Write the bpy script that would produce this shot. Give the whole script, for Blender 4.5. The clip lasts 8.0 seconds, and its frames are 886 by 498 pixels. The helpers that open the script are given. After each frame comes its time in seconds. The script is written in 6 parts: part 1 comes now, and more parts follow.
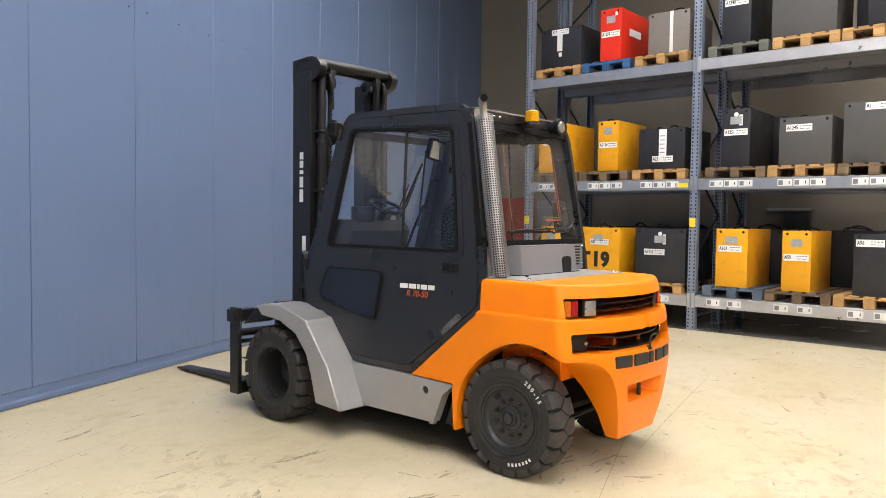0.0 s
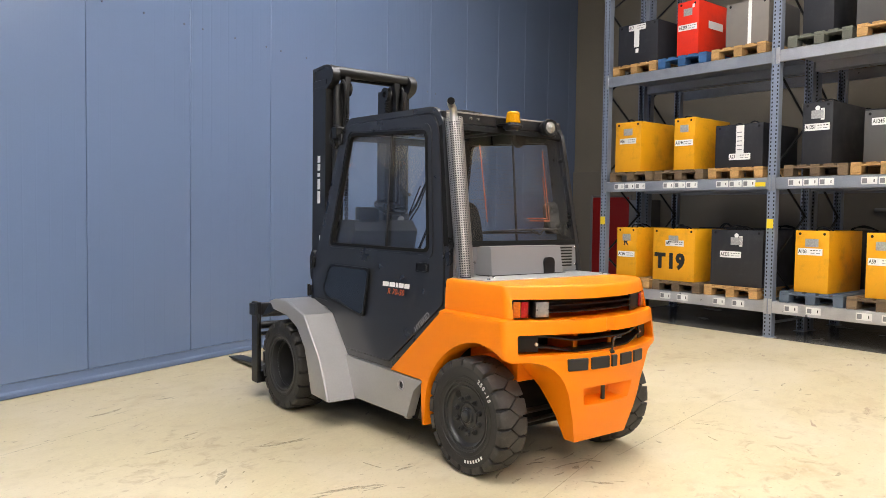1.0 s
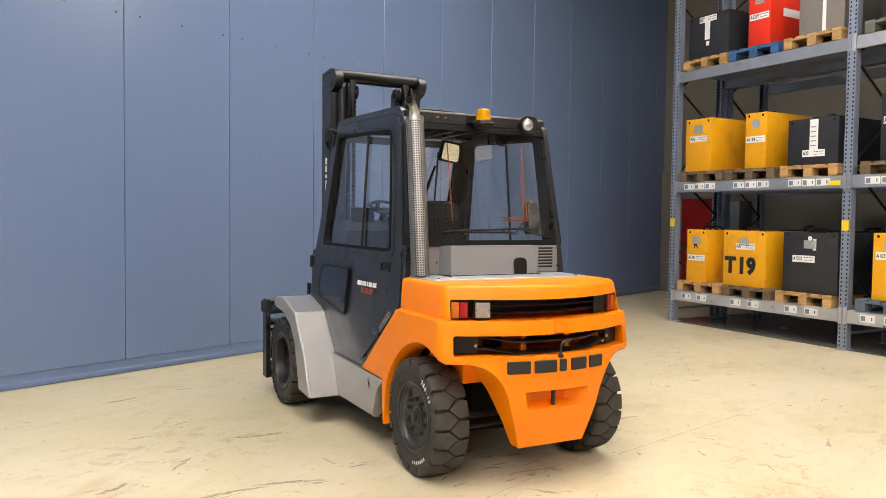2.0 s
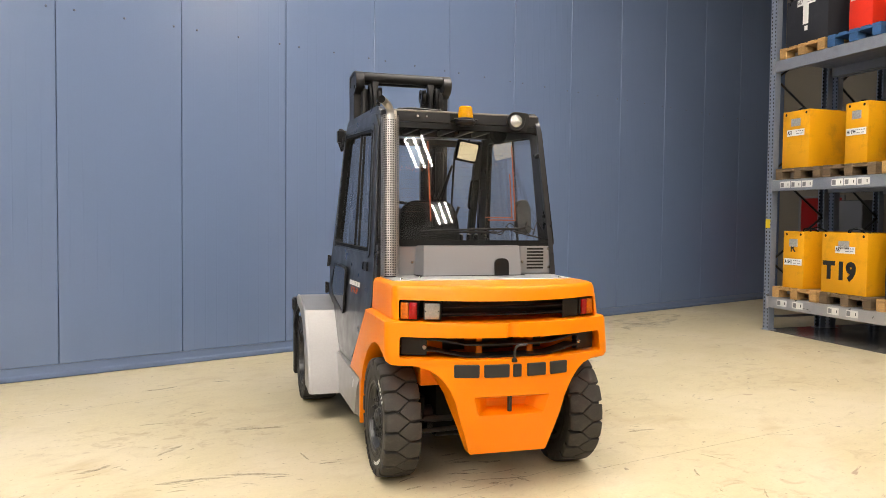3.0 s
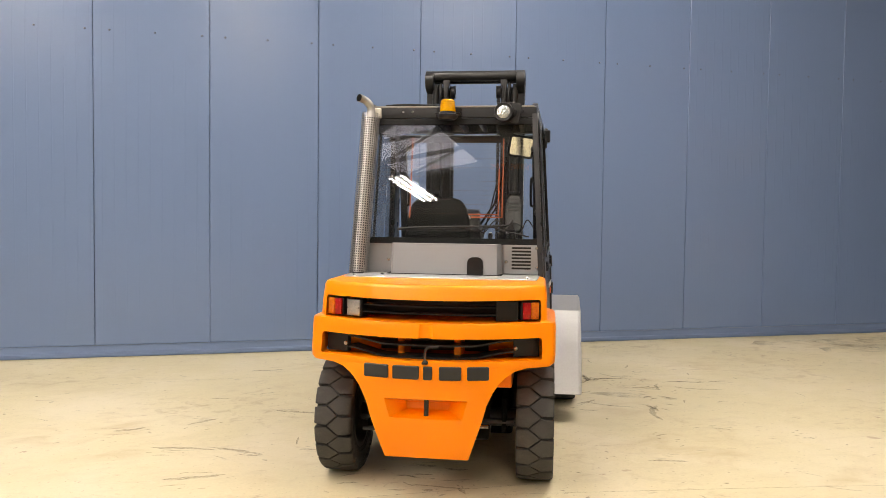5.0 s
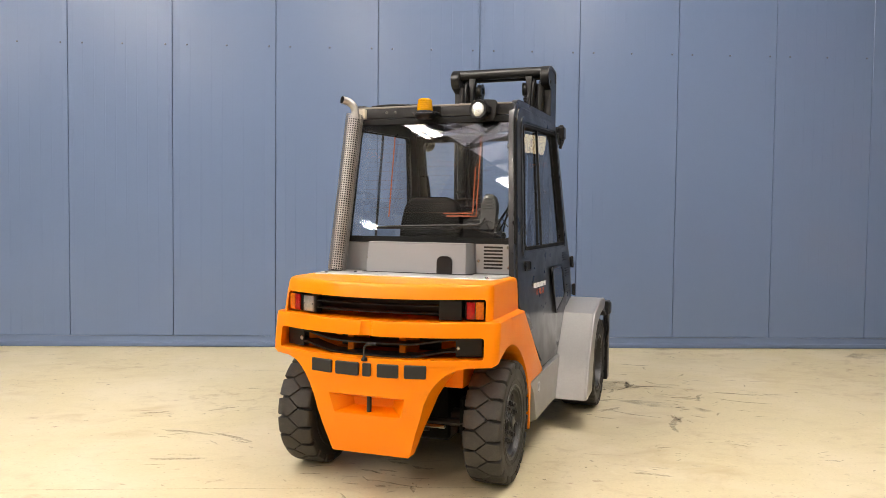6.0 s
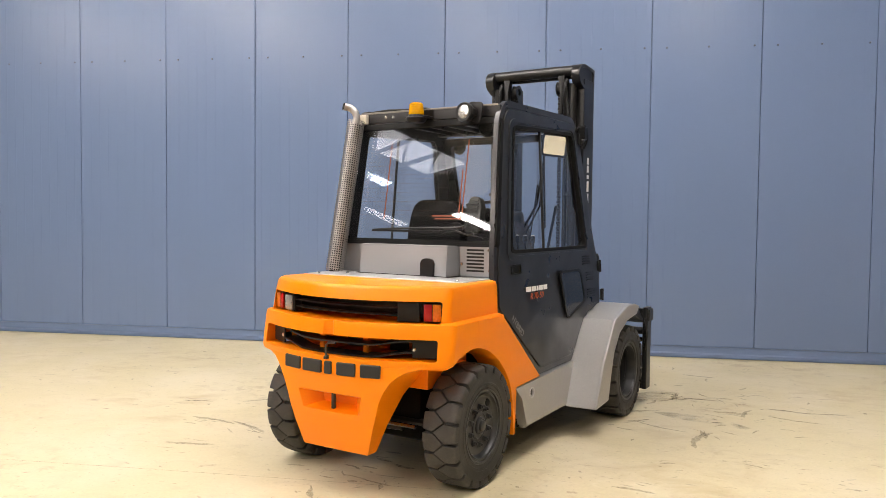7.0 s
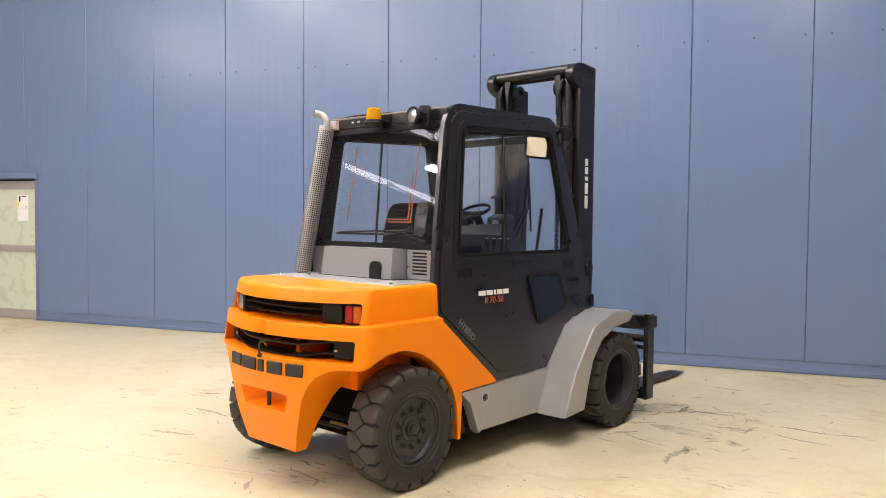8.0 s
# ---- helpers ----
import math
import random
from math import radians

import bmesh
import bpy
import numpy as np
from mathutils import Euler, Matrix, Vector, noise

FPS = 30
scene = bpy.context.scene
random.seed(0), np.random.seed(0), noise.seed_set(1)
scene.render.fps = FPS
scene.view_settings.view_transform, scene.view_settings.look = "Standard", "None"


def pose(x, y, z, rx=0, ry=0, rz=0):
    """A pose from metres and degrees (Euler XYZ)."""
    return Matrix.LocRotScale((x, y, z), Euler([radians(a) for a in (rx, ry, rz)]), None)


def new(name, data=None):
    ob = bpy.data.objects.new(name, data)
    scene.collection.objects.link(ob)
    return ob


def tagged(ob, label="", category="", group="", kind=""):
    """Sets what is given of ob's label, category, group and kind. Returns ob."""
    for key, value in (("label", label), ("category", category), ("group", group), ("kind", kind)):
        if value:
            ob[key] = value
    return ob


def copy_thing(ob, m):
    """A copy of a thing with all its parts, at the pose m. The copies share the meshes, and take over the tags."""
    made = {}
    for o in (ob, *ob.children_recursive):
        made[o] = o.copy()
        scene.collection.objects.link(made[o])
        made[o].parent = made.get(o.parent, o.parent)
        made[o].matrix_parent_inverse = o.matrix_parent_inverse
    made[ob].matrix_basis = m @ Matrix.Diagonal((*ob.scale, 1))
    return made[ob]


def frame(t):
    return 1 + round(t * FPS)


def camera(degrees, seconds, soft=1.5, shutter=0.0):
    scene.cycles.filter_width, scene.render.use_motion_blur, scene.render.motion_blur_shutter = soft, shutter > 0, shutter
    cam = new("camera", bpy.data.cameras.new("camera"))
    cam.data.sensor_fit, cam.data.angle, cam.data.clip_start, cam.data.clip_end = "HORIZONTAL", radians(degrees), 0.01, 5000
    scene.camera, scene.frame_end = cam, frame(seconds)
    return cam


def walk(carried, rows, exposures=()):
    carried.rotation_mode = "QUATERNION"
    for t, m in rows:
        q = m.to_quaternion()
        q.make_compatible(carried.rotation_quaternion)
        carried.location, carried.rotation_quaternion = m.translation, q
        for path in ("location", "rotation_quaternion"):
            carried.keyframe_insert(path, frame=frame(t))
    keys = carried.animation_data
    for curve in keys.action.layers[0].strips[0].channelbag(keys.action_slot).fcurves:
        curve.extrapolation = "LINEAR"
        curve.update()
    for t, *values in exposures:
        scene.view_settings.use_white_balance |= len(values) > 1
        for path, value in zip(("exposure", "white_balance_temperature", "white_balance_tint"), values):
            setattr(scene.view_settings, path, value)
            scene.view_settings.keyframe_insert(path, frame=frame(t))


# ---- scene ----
cam = camera(60.8, 8.0, soft=0.4)
METRES, EYE, TILT, LEAN, TURN = 8.533, 1.51, 0.0, 0.0, -71.3
ROWS = [
    (0.0, 0.0, 0.0, 0.0, 0.03, -2.51, -0.73),
    (0.5, 0.0601, -0.005, 0.0002, 5.18, -2.61, -0.8),
    (1.0, 0.124, -0.0023, 0.0022, 10.69, -2.65, -0.79),
    (1.5, 0.183, 0.0117, 0.0012, 15.5, -2.58, -0.78),
    (3.0, 0.3522, 0.0971, -0.0003, 31.9, -2.43, -0.61),
    (3.5, 0.3973, 0.1363, -0.0016, 38.01, -2.49, -0.6),
    (4.0, 0.4431, 0.1814, -0.0027, 44.57, -2.51, -0.57),
    (4.5, 0.4823, 0.2252, -0.0021, 50.18, -2.45, -0.6),
    (6.0, 0.5797, 0.3899, -0.0029, 67.7, -2.44, -0.62),
    (6.5, 0.6011, 0.4449, -0.0024, 73.53, -2.43, -0.49),
    (7.0, 0.6171, 0.5039, -0.0013, 79.51, -2.4, -0.61),
    (7.5, 0.6257, 0.5636, -0.0005, 84.14, -2.45, -0.5),
    (8.0, 0.6316, 0.6333, 0.0006, 89.61, -2.32, -0.53),
]
walk(cam, [(t, pose(0, 0, EYE, TILT, LEAN, TURN) @ pose(METRES * x, METRES * y, METRES * z, 90 + pitch, roll, yaw)) for t, x, y, z, yaw, pitch, roll in ROWS], ((0.0, 0.18, 6250, 16), (1.5, 0.16, 6450, 15), (3.0, 0.19, 6800, 15), (4.5, 0.17, 6950, 15), (6.0, 0.16, 6800, 15), (7.0, 0.21, 6650, 16), (8.0, 0.31, 6500, 18)))

# ---- world and light ----
world = bpy.data.worlds.new("hall_air")
scene.world = world
world.use_nodes = True
world.node_tree.nodes["Background"].inputs[0].default_value = (0.75, 0.82, 0.95, 1)
world.node_tree.nodes["Background"].inputs[1].default_value = 0.015


# ---- materials ----


def mat(name, colour, rough=0.5, metal=0.0, vary=0.12, scale=6.0, bump=0.02, fine=90.0, dirt=None, dirt_amount=0.0, dirt_scale=2.0, coat=0.0, spread=0.0):
    """A node material: base colour broken up at two scales, uneven gloss, fine relief, optional dirt."""
    m = bpy.data.materials.new(name)
    m.use_nodes = True
    nt = m.node_tree
    b = nt.nodes["Principled BSDF"]
    b.inputs["Metallic"].default_value = metal
    b.inputs["Coat Weight"].default_value = coat
    b.inputs["Coat Roughness"].default_value = 0.12
    co = nt.nodes.new("ShaderNodeTexCoord")
    n1, n2 = nt.nodes.new("ShaderNodeTexNoise"), nt.nodes.new("ShaderNodeTexNoise")
    for n, s, d in ((n1, scale, 5), (n2, fine, 3)):
        n.inputs["Scale"].default_value, n.inputs["Detail"].default_value = s, d
        nt.links.new(co.outputs["Object"], n.inputs["Vector"])
    add = nt.nodes.new("ShaderNodeMath")
    add.operation = "ADD"
    nt.links.new(n1.outputs["Fac"], add.inputs[0])
    nt.links.new(n2.outputs["Fac"], add.inputs[1])
    rng = nt.nodes.new("ShaderNodeMapRange")
    rng.inputs["From Min"].default_value, rng.inputs["From Max"].default_value = 0.6, 1.4
    rng.inputs["To Min"].default_value, rng.inputs["To Max"].default_value = 1 - vary, 1 + vary
    nt.links.new(add.outputs[0], rng.inputs["Value"])
    last = rng.outputs[0]
    if spread:
        info = nt.nodes.new("ShaderNodeObjectInfo")
        r2 = nt.nodes.new("ShaderNodeMapRange")
        r2.inputs["To Min"].default_value, r2.inputs["To Max"].default_value = 1 - spread, 1 + spread
        nt.links.new(info.outputs["Random"], r2.inputs["Value"])
        mul = nt.nodes.new("ShaderNodeMath")
        mul.operation = "MULTIPLY"
        nt.links.new(last, mul.inputs[0])
        nt.links.new(r2.outputs[0], mul.inputs[1])
        last = mul.outputs[0]
    sc = nt.nodes.new("ShaderNodeVectorMath")
    sc.operation = "SCALE"
    sc.inputs[0].default_value = colour
    nt.links.new(last, sc.inputs["Scale"])
    out = sc.outputs[0]
    if dirt:
        n3 = nt.nodes.new("ShaderNodeTexNoise")
        n3.inputs["Scale"].default_value, n3.inputs["Detail"].default_value = dirt_scale, 8
        n3.inputs["Roughness"].default_value = 0.7
        nt.links.new(co.outputs["Object"], n3.inputs["Vector"])
        r3 = nt.nodes.new("ShaderNodeMapRange")
        r3.inputs["From Min"].default_value, r3.inputs["From Max"].default_value = 0.52, 0.75
        r3.inputs["To Max"].default_value = dirt_amount
        nt.links.new(n3.outputs["Fac"], r3.inputs["Value"])
        mix = nt.nodes.new("ShaderNodeMix")
        mix.data_type = "RGBA"
        mix.inputs["B"].default_value = (*dirt, 1)
        nt.links.new(r3.outputs[0], mix.inputs["Factor"])
        nt.links.new(out, mix.inputs["A"])
        out = mix.outputs["Result"]
    nt.links.new(out, b.inputs["Base Color"])
    rr = nt.nodes.new("ShaderNodeMapRange")
    rr.inputs["From Min"].default_value, rr.inputs["From Max"].default_value = 0.3, 0.7
    rr.inputs["To Min"].default_value, rr.inputs["To Max"].default_value = max(0.03, rough - 0.08), min(1, rough + 0.08)
    nt.links.new(n1.outputs["Fac"], rr.inputs["Value"])
    nt.links.new(rr.outputs[0], b.inputs["Roughness"])
    if bump:
        bp = nt.nodes.new("ShaderNodeBump")
        bp.inputs["Strength"].default_value, bp.inputs["Distance"].default_value = bump * 5, 0.004
        nt.links.new(n2.outputs["Fac"], bp.inputs["Height"])
        nt.links.new(bp.outputs[0], b.inputs["Normal"])
    return m


def emitter(name, colour, strength):
    m = bpy.data.materials.new(name)
    m.use_nodes = True
    b = m.node_tree.nodes["Principled BSDF"]
    b.inputs["Base Color"].default_value = (*colour, 1)
    b.inputs["Emission Color"].default_value = (*colour, 1)
    b.inputs["Emission Strength"].default_value = strength
    return m


def glass(name, colour, rough=0.0, ior=1.45):
    m = bpy.data.materials.new(name)
    m.use_nodes = True
    b = m.node_tree.nodes["Principled BSDF"]
    b.inputs["Base Color"].default_value = (*colour, 1)
    b.inputs["Roughness"].default_value = rough
    b.inputs["Transmission Weight"].default_value = 1.0
    b.inputs["IOR"].default_value = ior
    return m


def nodes_of(m):
    return m.node_tree, m.node_tree.nodes["Principled BSDF"]


ORANGE = mat("orange_paint", (0.90, 0.235, 0.0015), 0.36, vary=0.04, scale=3, bump=0.05, fine=160, dirt=(0.6, 0.16, 0.004), dirt_amount=0.15)
nodes = ORANGE.node_tree.nodes["Principled BSDF"]
nodes.inputs["Specular IOR Level"].default_value = 0.27
SILVER = mat("silver_paint", (0.40, 0.395, 0.39), 0.40, metal=0.42, vary=0.05, bump=0.006, fine=70)
SILVER_PLASTIC = mat("silver_cover", (0.285, 0.292, 0.305), 0.38, metal=0.4, vary=0.04, bump=0.03, fine=220)
CHARCOAL = mat("charcoal_paint", (0.015, 0.0155, 0.018), 0.34, vary=0.1, bump=0.015, fine=120, coat=0.25)
BLACK = mat("black_plastic", (0.007, 0.007, 0.0074), 0.42, vary=0.2, bump=0.03)
STEEL_DARK = mat("dark_mast_steel", (0.0105, 0.0103, 0.0105), 0.36, metal=0.0, vary=0.12, scale=3, bump=0.004, dirt=(0.022, 0.02, 0.018), dirt_amount=0.2, dirt_scale=5)
CHROME = mat("bright_steel", (0.55, 0.54, 0.52), 0.22, metal=1.0, vary=0.1)
STAINLESS = mat("stainless_sheet", (0.40, 0.385, 0.37), 0.38, metal=0.85, vary=0.10, scale=12)
# Near-black colour carries the shade under the truck and inside the pipe mouth.
SHADE_BLACK = mat("shade_black_underside", (0.0035, 0.0033, 0.003), 0.9, vary=0.4, scale=12, bump=0.04)
SHADE_BLACK.node_tree.nodes["Principled BSDF"].inputs["Specular IOR Level"].default_value = 0.15
RUBBER = mat("tyre_rubber", (0.038, 0.035, 0.032), 0.75, vary=0.25, scale=14, bump=0.08, fine=140, dirt=(0.10, 0.09, 0.075), dirt_amount=0.55, dirt_scale=7)
RUBBER_SIDE = mat("tyre_sidewall_rubber", (0.016, 0.0152, 0.0145), 0.55, vary=0.25, scale=14, bump=0.05, dirt=(0.05, 0.045, 0.04), dirt_amount=0.35, dirt_scale=7)
RIM = mat("rim_paint", (0.026, 0.0263, 0.027), 0.36, vary=0.12, bump=0.008)
AMBER_SOLID = mat("amber_plastic", (0.58, 0.275, 0.0), 0.12, vary=0.15, scale=30)
RED_LENS = mat("red_lens_plastic", (0.30, 0.003, 0.003), 0.2, vary=0.25, scale=60, bump=0.12, fine=120)
ORANGE_LENS = mat("orange_lens_plastic", (0.48, 0.11, 0.002), 0.2, vary=0.25, scale=60, bump=0.12, fine=120)
CLEAR_LENS = mat("clear_lens_plastic", (0.34, 0.335, 0.33), 0.16, metal=0.5, vary=0.2, scale=70, bump=0.1, fine=120, coat=0.3)
LAMP_GLASS = mat("work_lamp_glass", (0.62, 0.62, 0.60), 0.14, metal=0.85, vary=0.2, scale=60, bump=0.16, fine=75)
PANE = glass("cab_glass", (0.975, 0.985, 0.985))
PANE_DARK = mat("smoked_pane", (0.012, 0.016, 0.024), 0.06, vary=0.05, bump=0)
MIRROR = mat("mirror_glass", (0.9, 0.9, 0.88), 0.03, metal=1.0, vary=0.01, bump=0)
ORANGE_WIRE = mat("orange_heater_strip", (0.19, 0.032, 0.0), 0.6)
BROWN_WIRE = mat("brown_heater_wire", (0.07, 0.035, 0.02), 0.5)
CAB_GREY = mat("dark_grey_cab_plastic", (0.026, 0.026, 0.028), 0.5, vary=0.12, bump=0.03)
WHITE = mat("white_print", (0.82, 0.82, 0.8), 0.5, vary=0.04)
RED_PRINT = mat("red_orange_print", (0.62, 0.11, 0.02), 0.5, vary=0.04)
GREY_PRINT = mat("pale_grey_print", (0.22, 0.22, 0.23), 0.5, vary=0.04)
INK = mat("black_print", (0.015, 0.015, 0.016), 0.5, vary=0.1)
SEAL = mat("dull_black_rubber", (0.006, 0.006, 0.0062), 0.7, vary=0.2, bump=0.02)
SEAL.node_tree.nodes["Principled BSDF"].inputs["Specular IOR Level"].default_value = 0.2
VINYL = mat("black_seat_cloth", (0.010, 0.010, 0.0105), 0.85, vary=0.2, bump=0.08)
VINYL.node_tree.nodes["Principled BSDF"].inputs["Specular IOR Level"].default_value = 0.15
BLACK.node_tree.nodes["Principled BSDF"].inputs["Specular IOR Level"].default_value = 0.3
GALV = mat("galvanised_blue_grey_steel", (0.33, 0.352, 0.39), 0.36, metal=0.55, vary=0.14, scale=9, bump=0.02, dirt=(0.2, 0.2, 0.2), dirt_amount=0.35, dirt_scale=4)
ZINC = mat("bright_zinc_steel", (0.55, 0.55, 0.56), 0.34, metal=0.7, vary=0.12, scale=9, bump=0.02)
PINE = mat("pallet_pine", (0.46, 0.27, 0.10), 0.72, vary=0.3, scale=14, bump=0.1, fine=60, dirt=(0.14, 0.09, 0.05), dirt_amount=0.6, dirt_scale=6, spread=0.22)
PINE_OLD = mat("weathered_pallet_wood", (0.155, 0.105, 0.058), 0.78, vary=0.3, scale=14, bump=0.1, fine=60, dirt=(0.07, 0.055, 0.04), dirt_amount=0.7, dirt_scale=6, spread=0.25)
PINE_BLUE = mat("blue_painted_pallet_wood", (0.03, 0.10, 0.24), 0.65, vary=0.25, scale=14, bump=0.08, dirt=(0.14, 0.14, 0.14), dirt_amount=0.5, dirt_scale=6, spread=0.2)
PINE_SLATE = mat("faded_blue_grey_pallet_wood", (0.09, 0.12, 0.16), 0.7, vary=0.25, scale=14, bump=0.08, dirt=(0.07, 0.06, 0.05), dirt_amount=0.5, dirt_scale=6, spread=0.2)
PINE_GREY = mat("grey_green_pallet_wood", (0.12, 0.125, 0.10), 0.75, vary=0.25, scale=14, bump=0.08, dirt=(0.05, 0.05, 0.04), dirt_amount=0.5, dirt_scale=6, spread=0.2)
B_YELLOW = mat("yellow_battery_paint", (0.86, 0.40, 0.008), 0.42, vary=0.06, scale=4, dirt=(0.22, 0.12, 0.03), dirt_amount=0.45, dirt_scale=3.2)
B_RED = mat("red_battery_paint", (0.80, 0.035, 0.012), 0.42, vary=0.06, scale=4, dirt=(0.25, 0.02, 0.015), dirt_amount=0.35, dirt_scale=3.2)
B_BLACK = mat("black_battery_paint", (0.022, 0.023, 0.028), 0.5, vary=0.15, scale=5, bump=0.04, dirt=(0.07, 0.07, 0.07), dirt_amount=0.4, dirt_scale=4)
B_GREY = mat("grey_battery_paint", (0.088, 0.086, 0.085), 0.48, vary=0.08, scale=5, bump=0.04, dirt=(0.07, 0.07, 0.07), dirt_amount=0.4, dirt_scale=4)
B_TAUPE = mat("taupe_battery_paint", (0.21, 0.19, 0.17), 0.5, vary=0.08, scale=5, bump=0.04, dirt=(0.13, 0.12, 0.11), dirt_amount=0.4, dirt_scale=4)
PAPER = mat("white_sticker", (0.8, 0.79, 0.76), 0.55, vary=0.03)
TAG = mat("grey_metal_plate", (0.42, 0.42, 0.41), 0.4, metal=0.3, vary=0.3, scale=40)
YELLOW_TAPE = mat("yellow_sticker", (0.85, 0.62, 0.02), 0.5, vary=0.05)
TAUPE_WALL = mat("taupe_plaster", (0.25, 0.22, 0.172), 0.85, vary=0.1, scale=1.2, bump=0.06)
TAUPE_BASE = mat("taupe_concrete_base", (0.225, 0.20, 0.162), 0.85, vary=0.1, scale=1.2, bump=0.06)
PALE_WALL = mat("grey_wall", (0.20, 0.20, 0.20), 0.8, vary=0.06, scale=1.0)
CEILING = mat("grey_ceiling_sheet", (0.13, 0.135, 0.14), 0.8, vary=0.05, scale=1.0)
RED_DOOR = mat("red_door_paint", (0.36, 0.012, 0.01), 0.45, vary=0.05)
BLUE_TRIM = mat("blue_flashing", (0.118, 0.168, 0.28), 0.4, vary=0.05, scale=3)
ALU = mat("dull_aluminium", (0.40, 0.36, 0.35), 0.45, metal=0.3, vary=0.05)
FROSTED = mat("frosted_greenish_pane", (0.55, 0.58, 0.46), 0.3, vary=0.04)
TUBE_GLOW = emitter("tube_glow", (1.0, 0.945, 0.845), 122.0)
# The next two glow on unseen fill sheets, added to brighten truck and floor.
FILL_GLOW = emitter("translucent_roof_sheet", (0.98, 0.97, 0.93), 8.2)
FILL_BRIGHT = emitter("bright_roof_fill_sheet", (1.0, 0.98, 0.93), 9.6)
SKY_MID = emitter("hazy_translucent_roof_sheet", (0.90, 0.93, 1.0), 3.4)
SKY_DIM = emitter("dull_translucent_roof_sheet", (0.84, 0.86, 1.0), 2.2)


def blue_sheet():
    """Coated steel sandwich panels: shallow lining grooves, sheen, faint marks."""
    m = mat("blue_sandwich_panel", (0.136, 0.194, 0.325), 0.34, vary=0.02, scale=1.1, bump=0)
    nt, b = nodes_of(m)
    nt.links.remove(b.inputs["Roughness"].links[0])
    b.inputs["Roughness"].default_value = 0.255
    co = nt.nodes.new("ShaderNodeTexCoord")
    sep = nt.nodes.new("ShaderNodeSeparateXYZ")
    nt.links.new(co.outputs["Object"], sep.inputs[0])
    f = nt.nodes.new("ShaderNodeMath")
    f.operation = "MULTIPLY"
    f.inputs[1].default_value = 2 * math.pi / 0.1157
    nt.links.new(sep.outputs["X"], f.inputs[0])
    s = nt.nodes.new("ShaderNodeMath")
    s.operation = "SINE"
    nt.links.new(f.outputs[0], s.inputs[0])
    p = nt.nodes.new("ShaderNodeMapRange")
    p.inputs["From Min"].default_value, p.inputs["From Max"].default_value = 0.93, 1.0
    hi = nt.nodes.new("ShaderNodeTexNoise")
    hi.inputs["Scale"].default_value = 0.35
    nt.links.new(co.outputs["Object"], hi.inputs["Vector"])
    hr = nt.nodes.new("ShaderNodeMapRange")
    hr.inputs["From Min"].default_value, hr.inputs["From Max"].default_value = 0.42, 0.6
    hr.inputs["To Min"].default_value = 0.12
    nt.links.new(hi.outputs["Fac"], hr.inputs["Value"])
    nt.links.new(hr.outputs[0], p.inputs["To Max"])
    nt.links.new(s.outputs[0], p.inputs["Value"])
    n = nt.nodes.new("ShaderNodeTexNoise")
    n.inputs["Scale"].default_value = 1.6
    nt.links.new(co.outputs["Object"], n.inputs["Vector"])
    ad = nt.nodes.new("ShaderNodeMath")
    ad.operation = "MULTIPLY_ADD"
    ad.inputs[1].default_value = 0.5
    nt.links.new(n.outputs["Fac"], ad.inputs[0])
    nt.links.new(p.outputs[0], ad.inputs[2])
    bp = nt.nodes.new("ShaderNodeBump")
    bp.inputs["Strength"].default_value, bp.inputs["Distance"].default_value = 0.36, 0.003
    nt.links.new(ad.outputs[0], bp.inputs["Height"])
    nt.links.new(bp.outputs[0], b.inputs["Normal"])
    return m


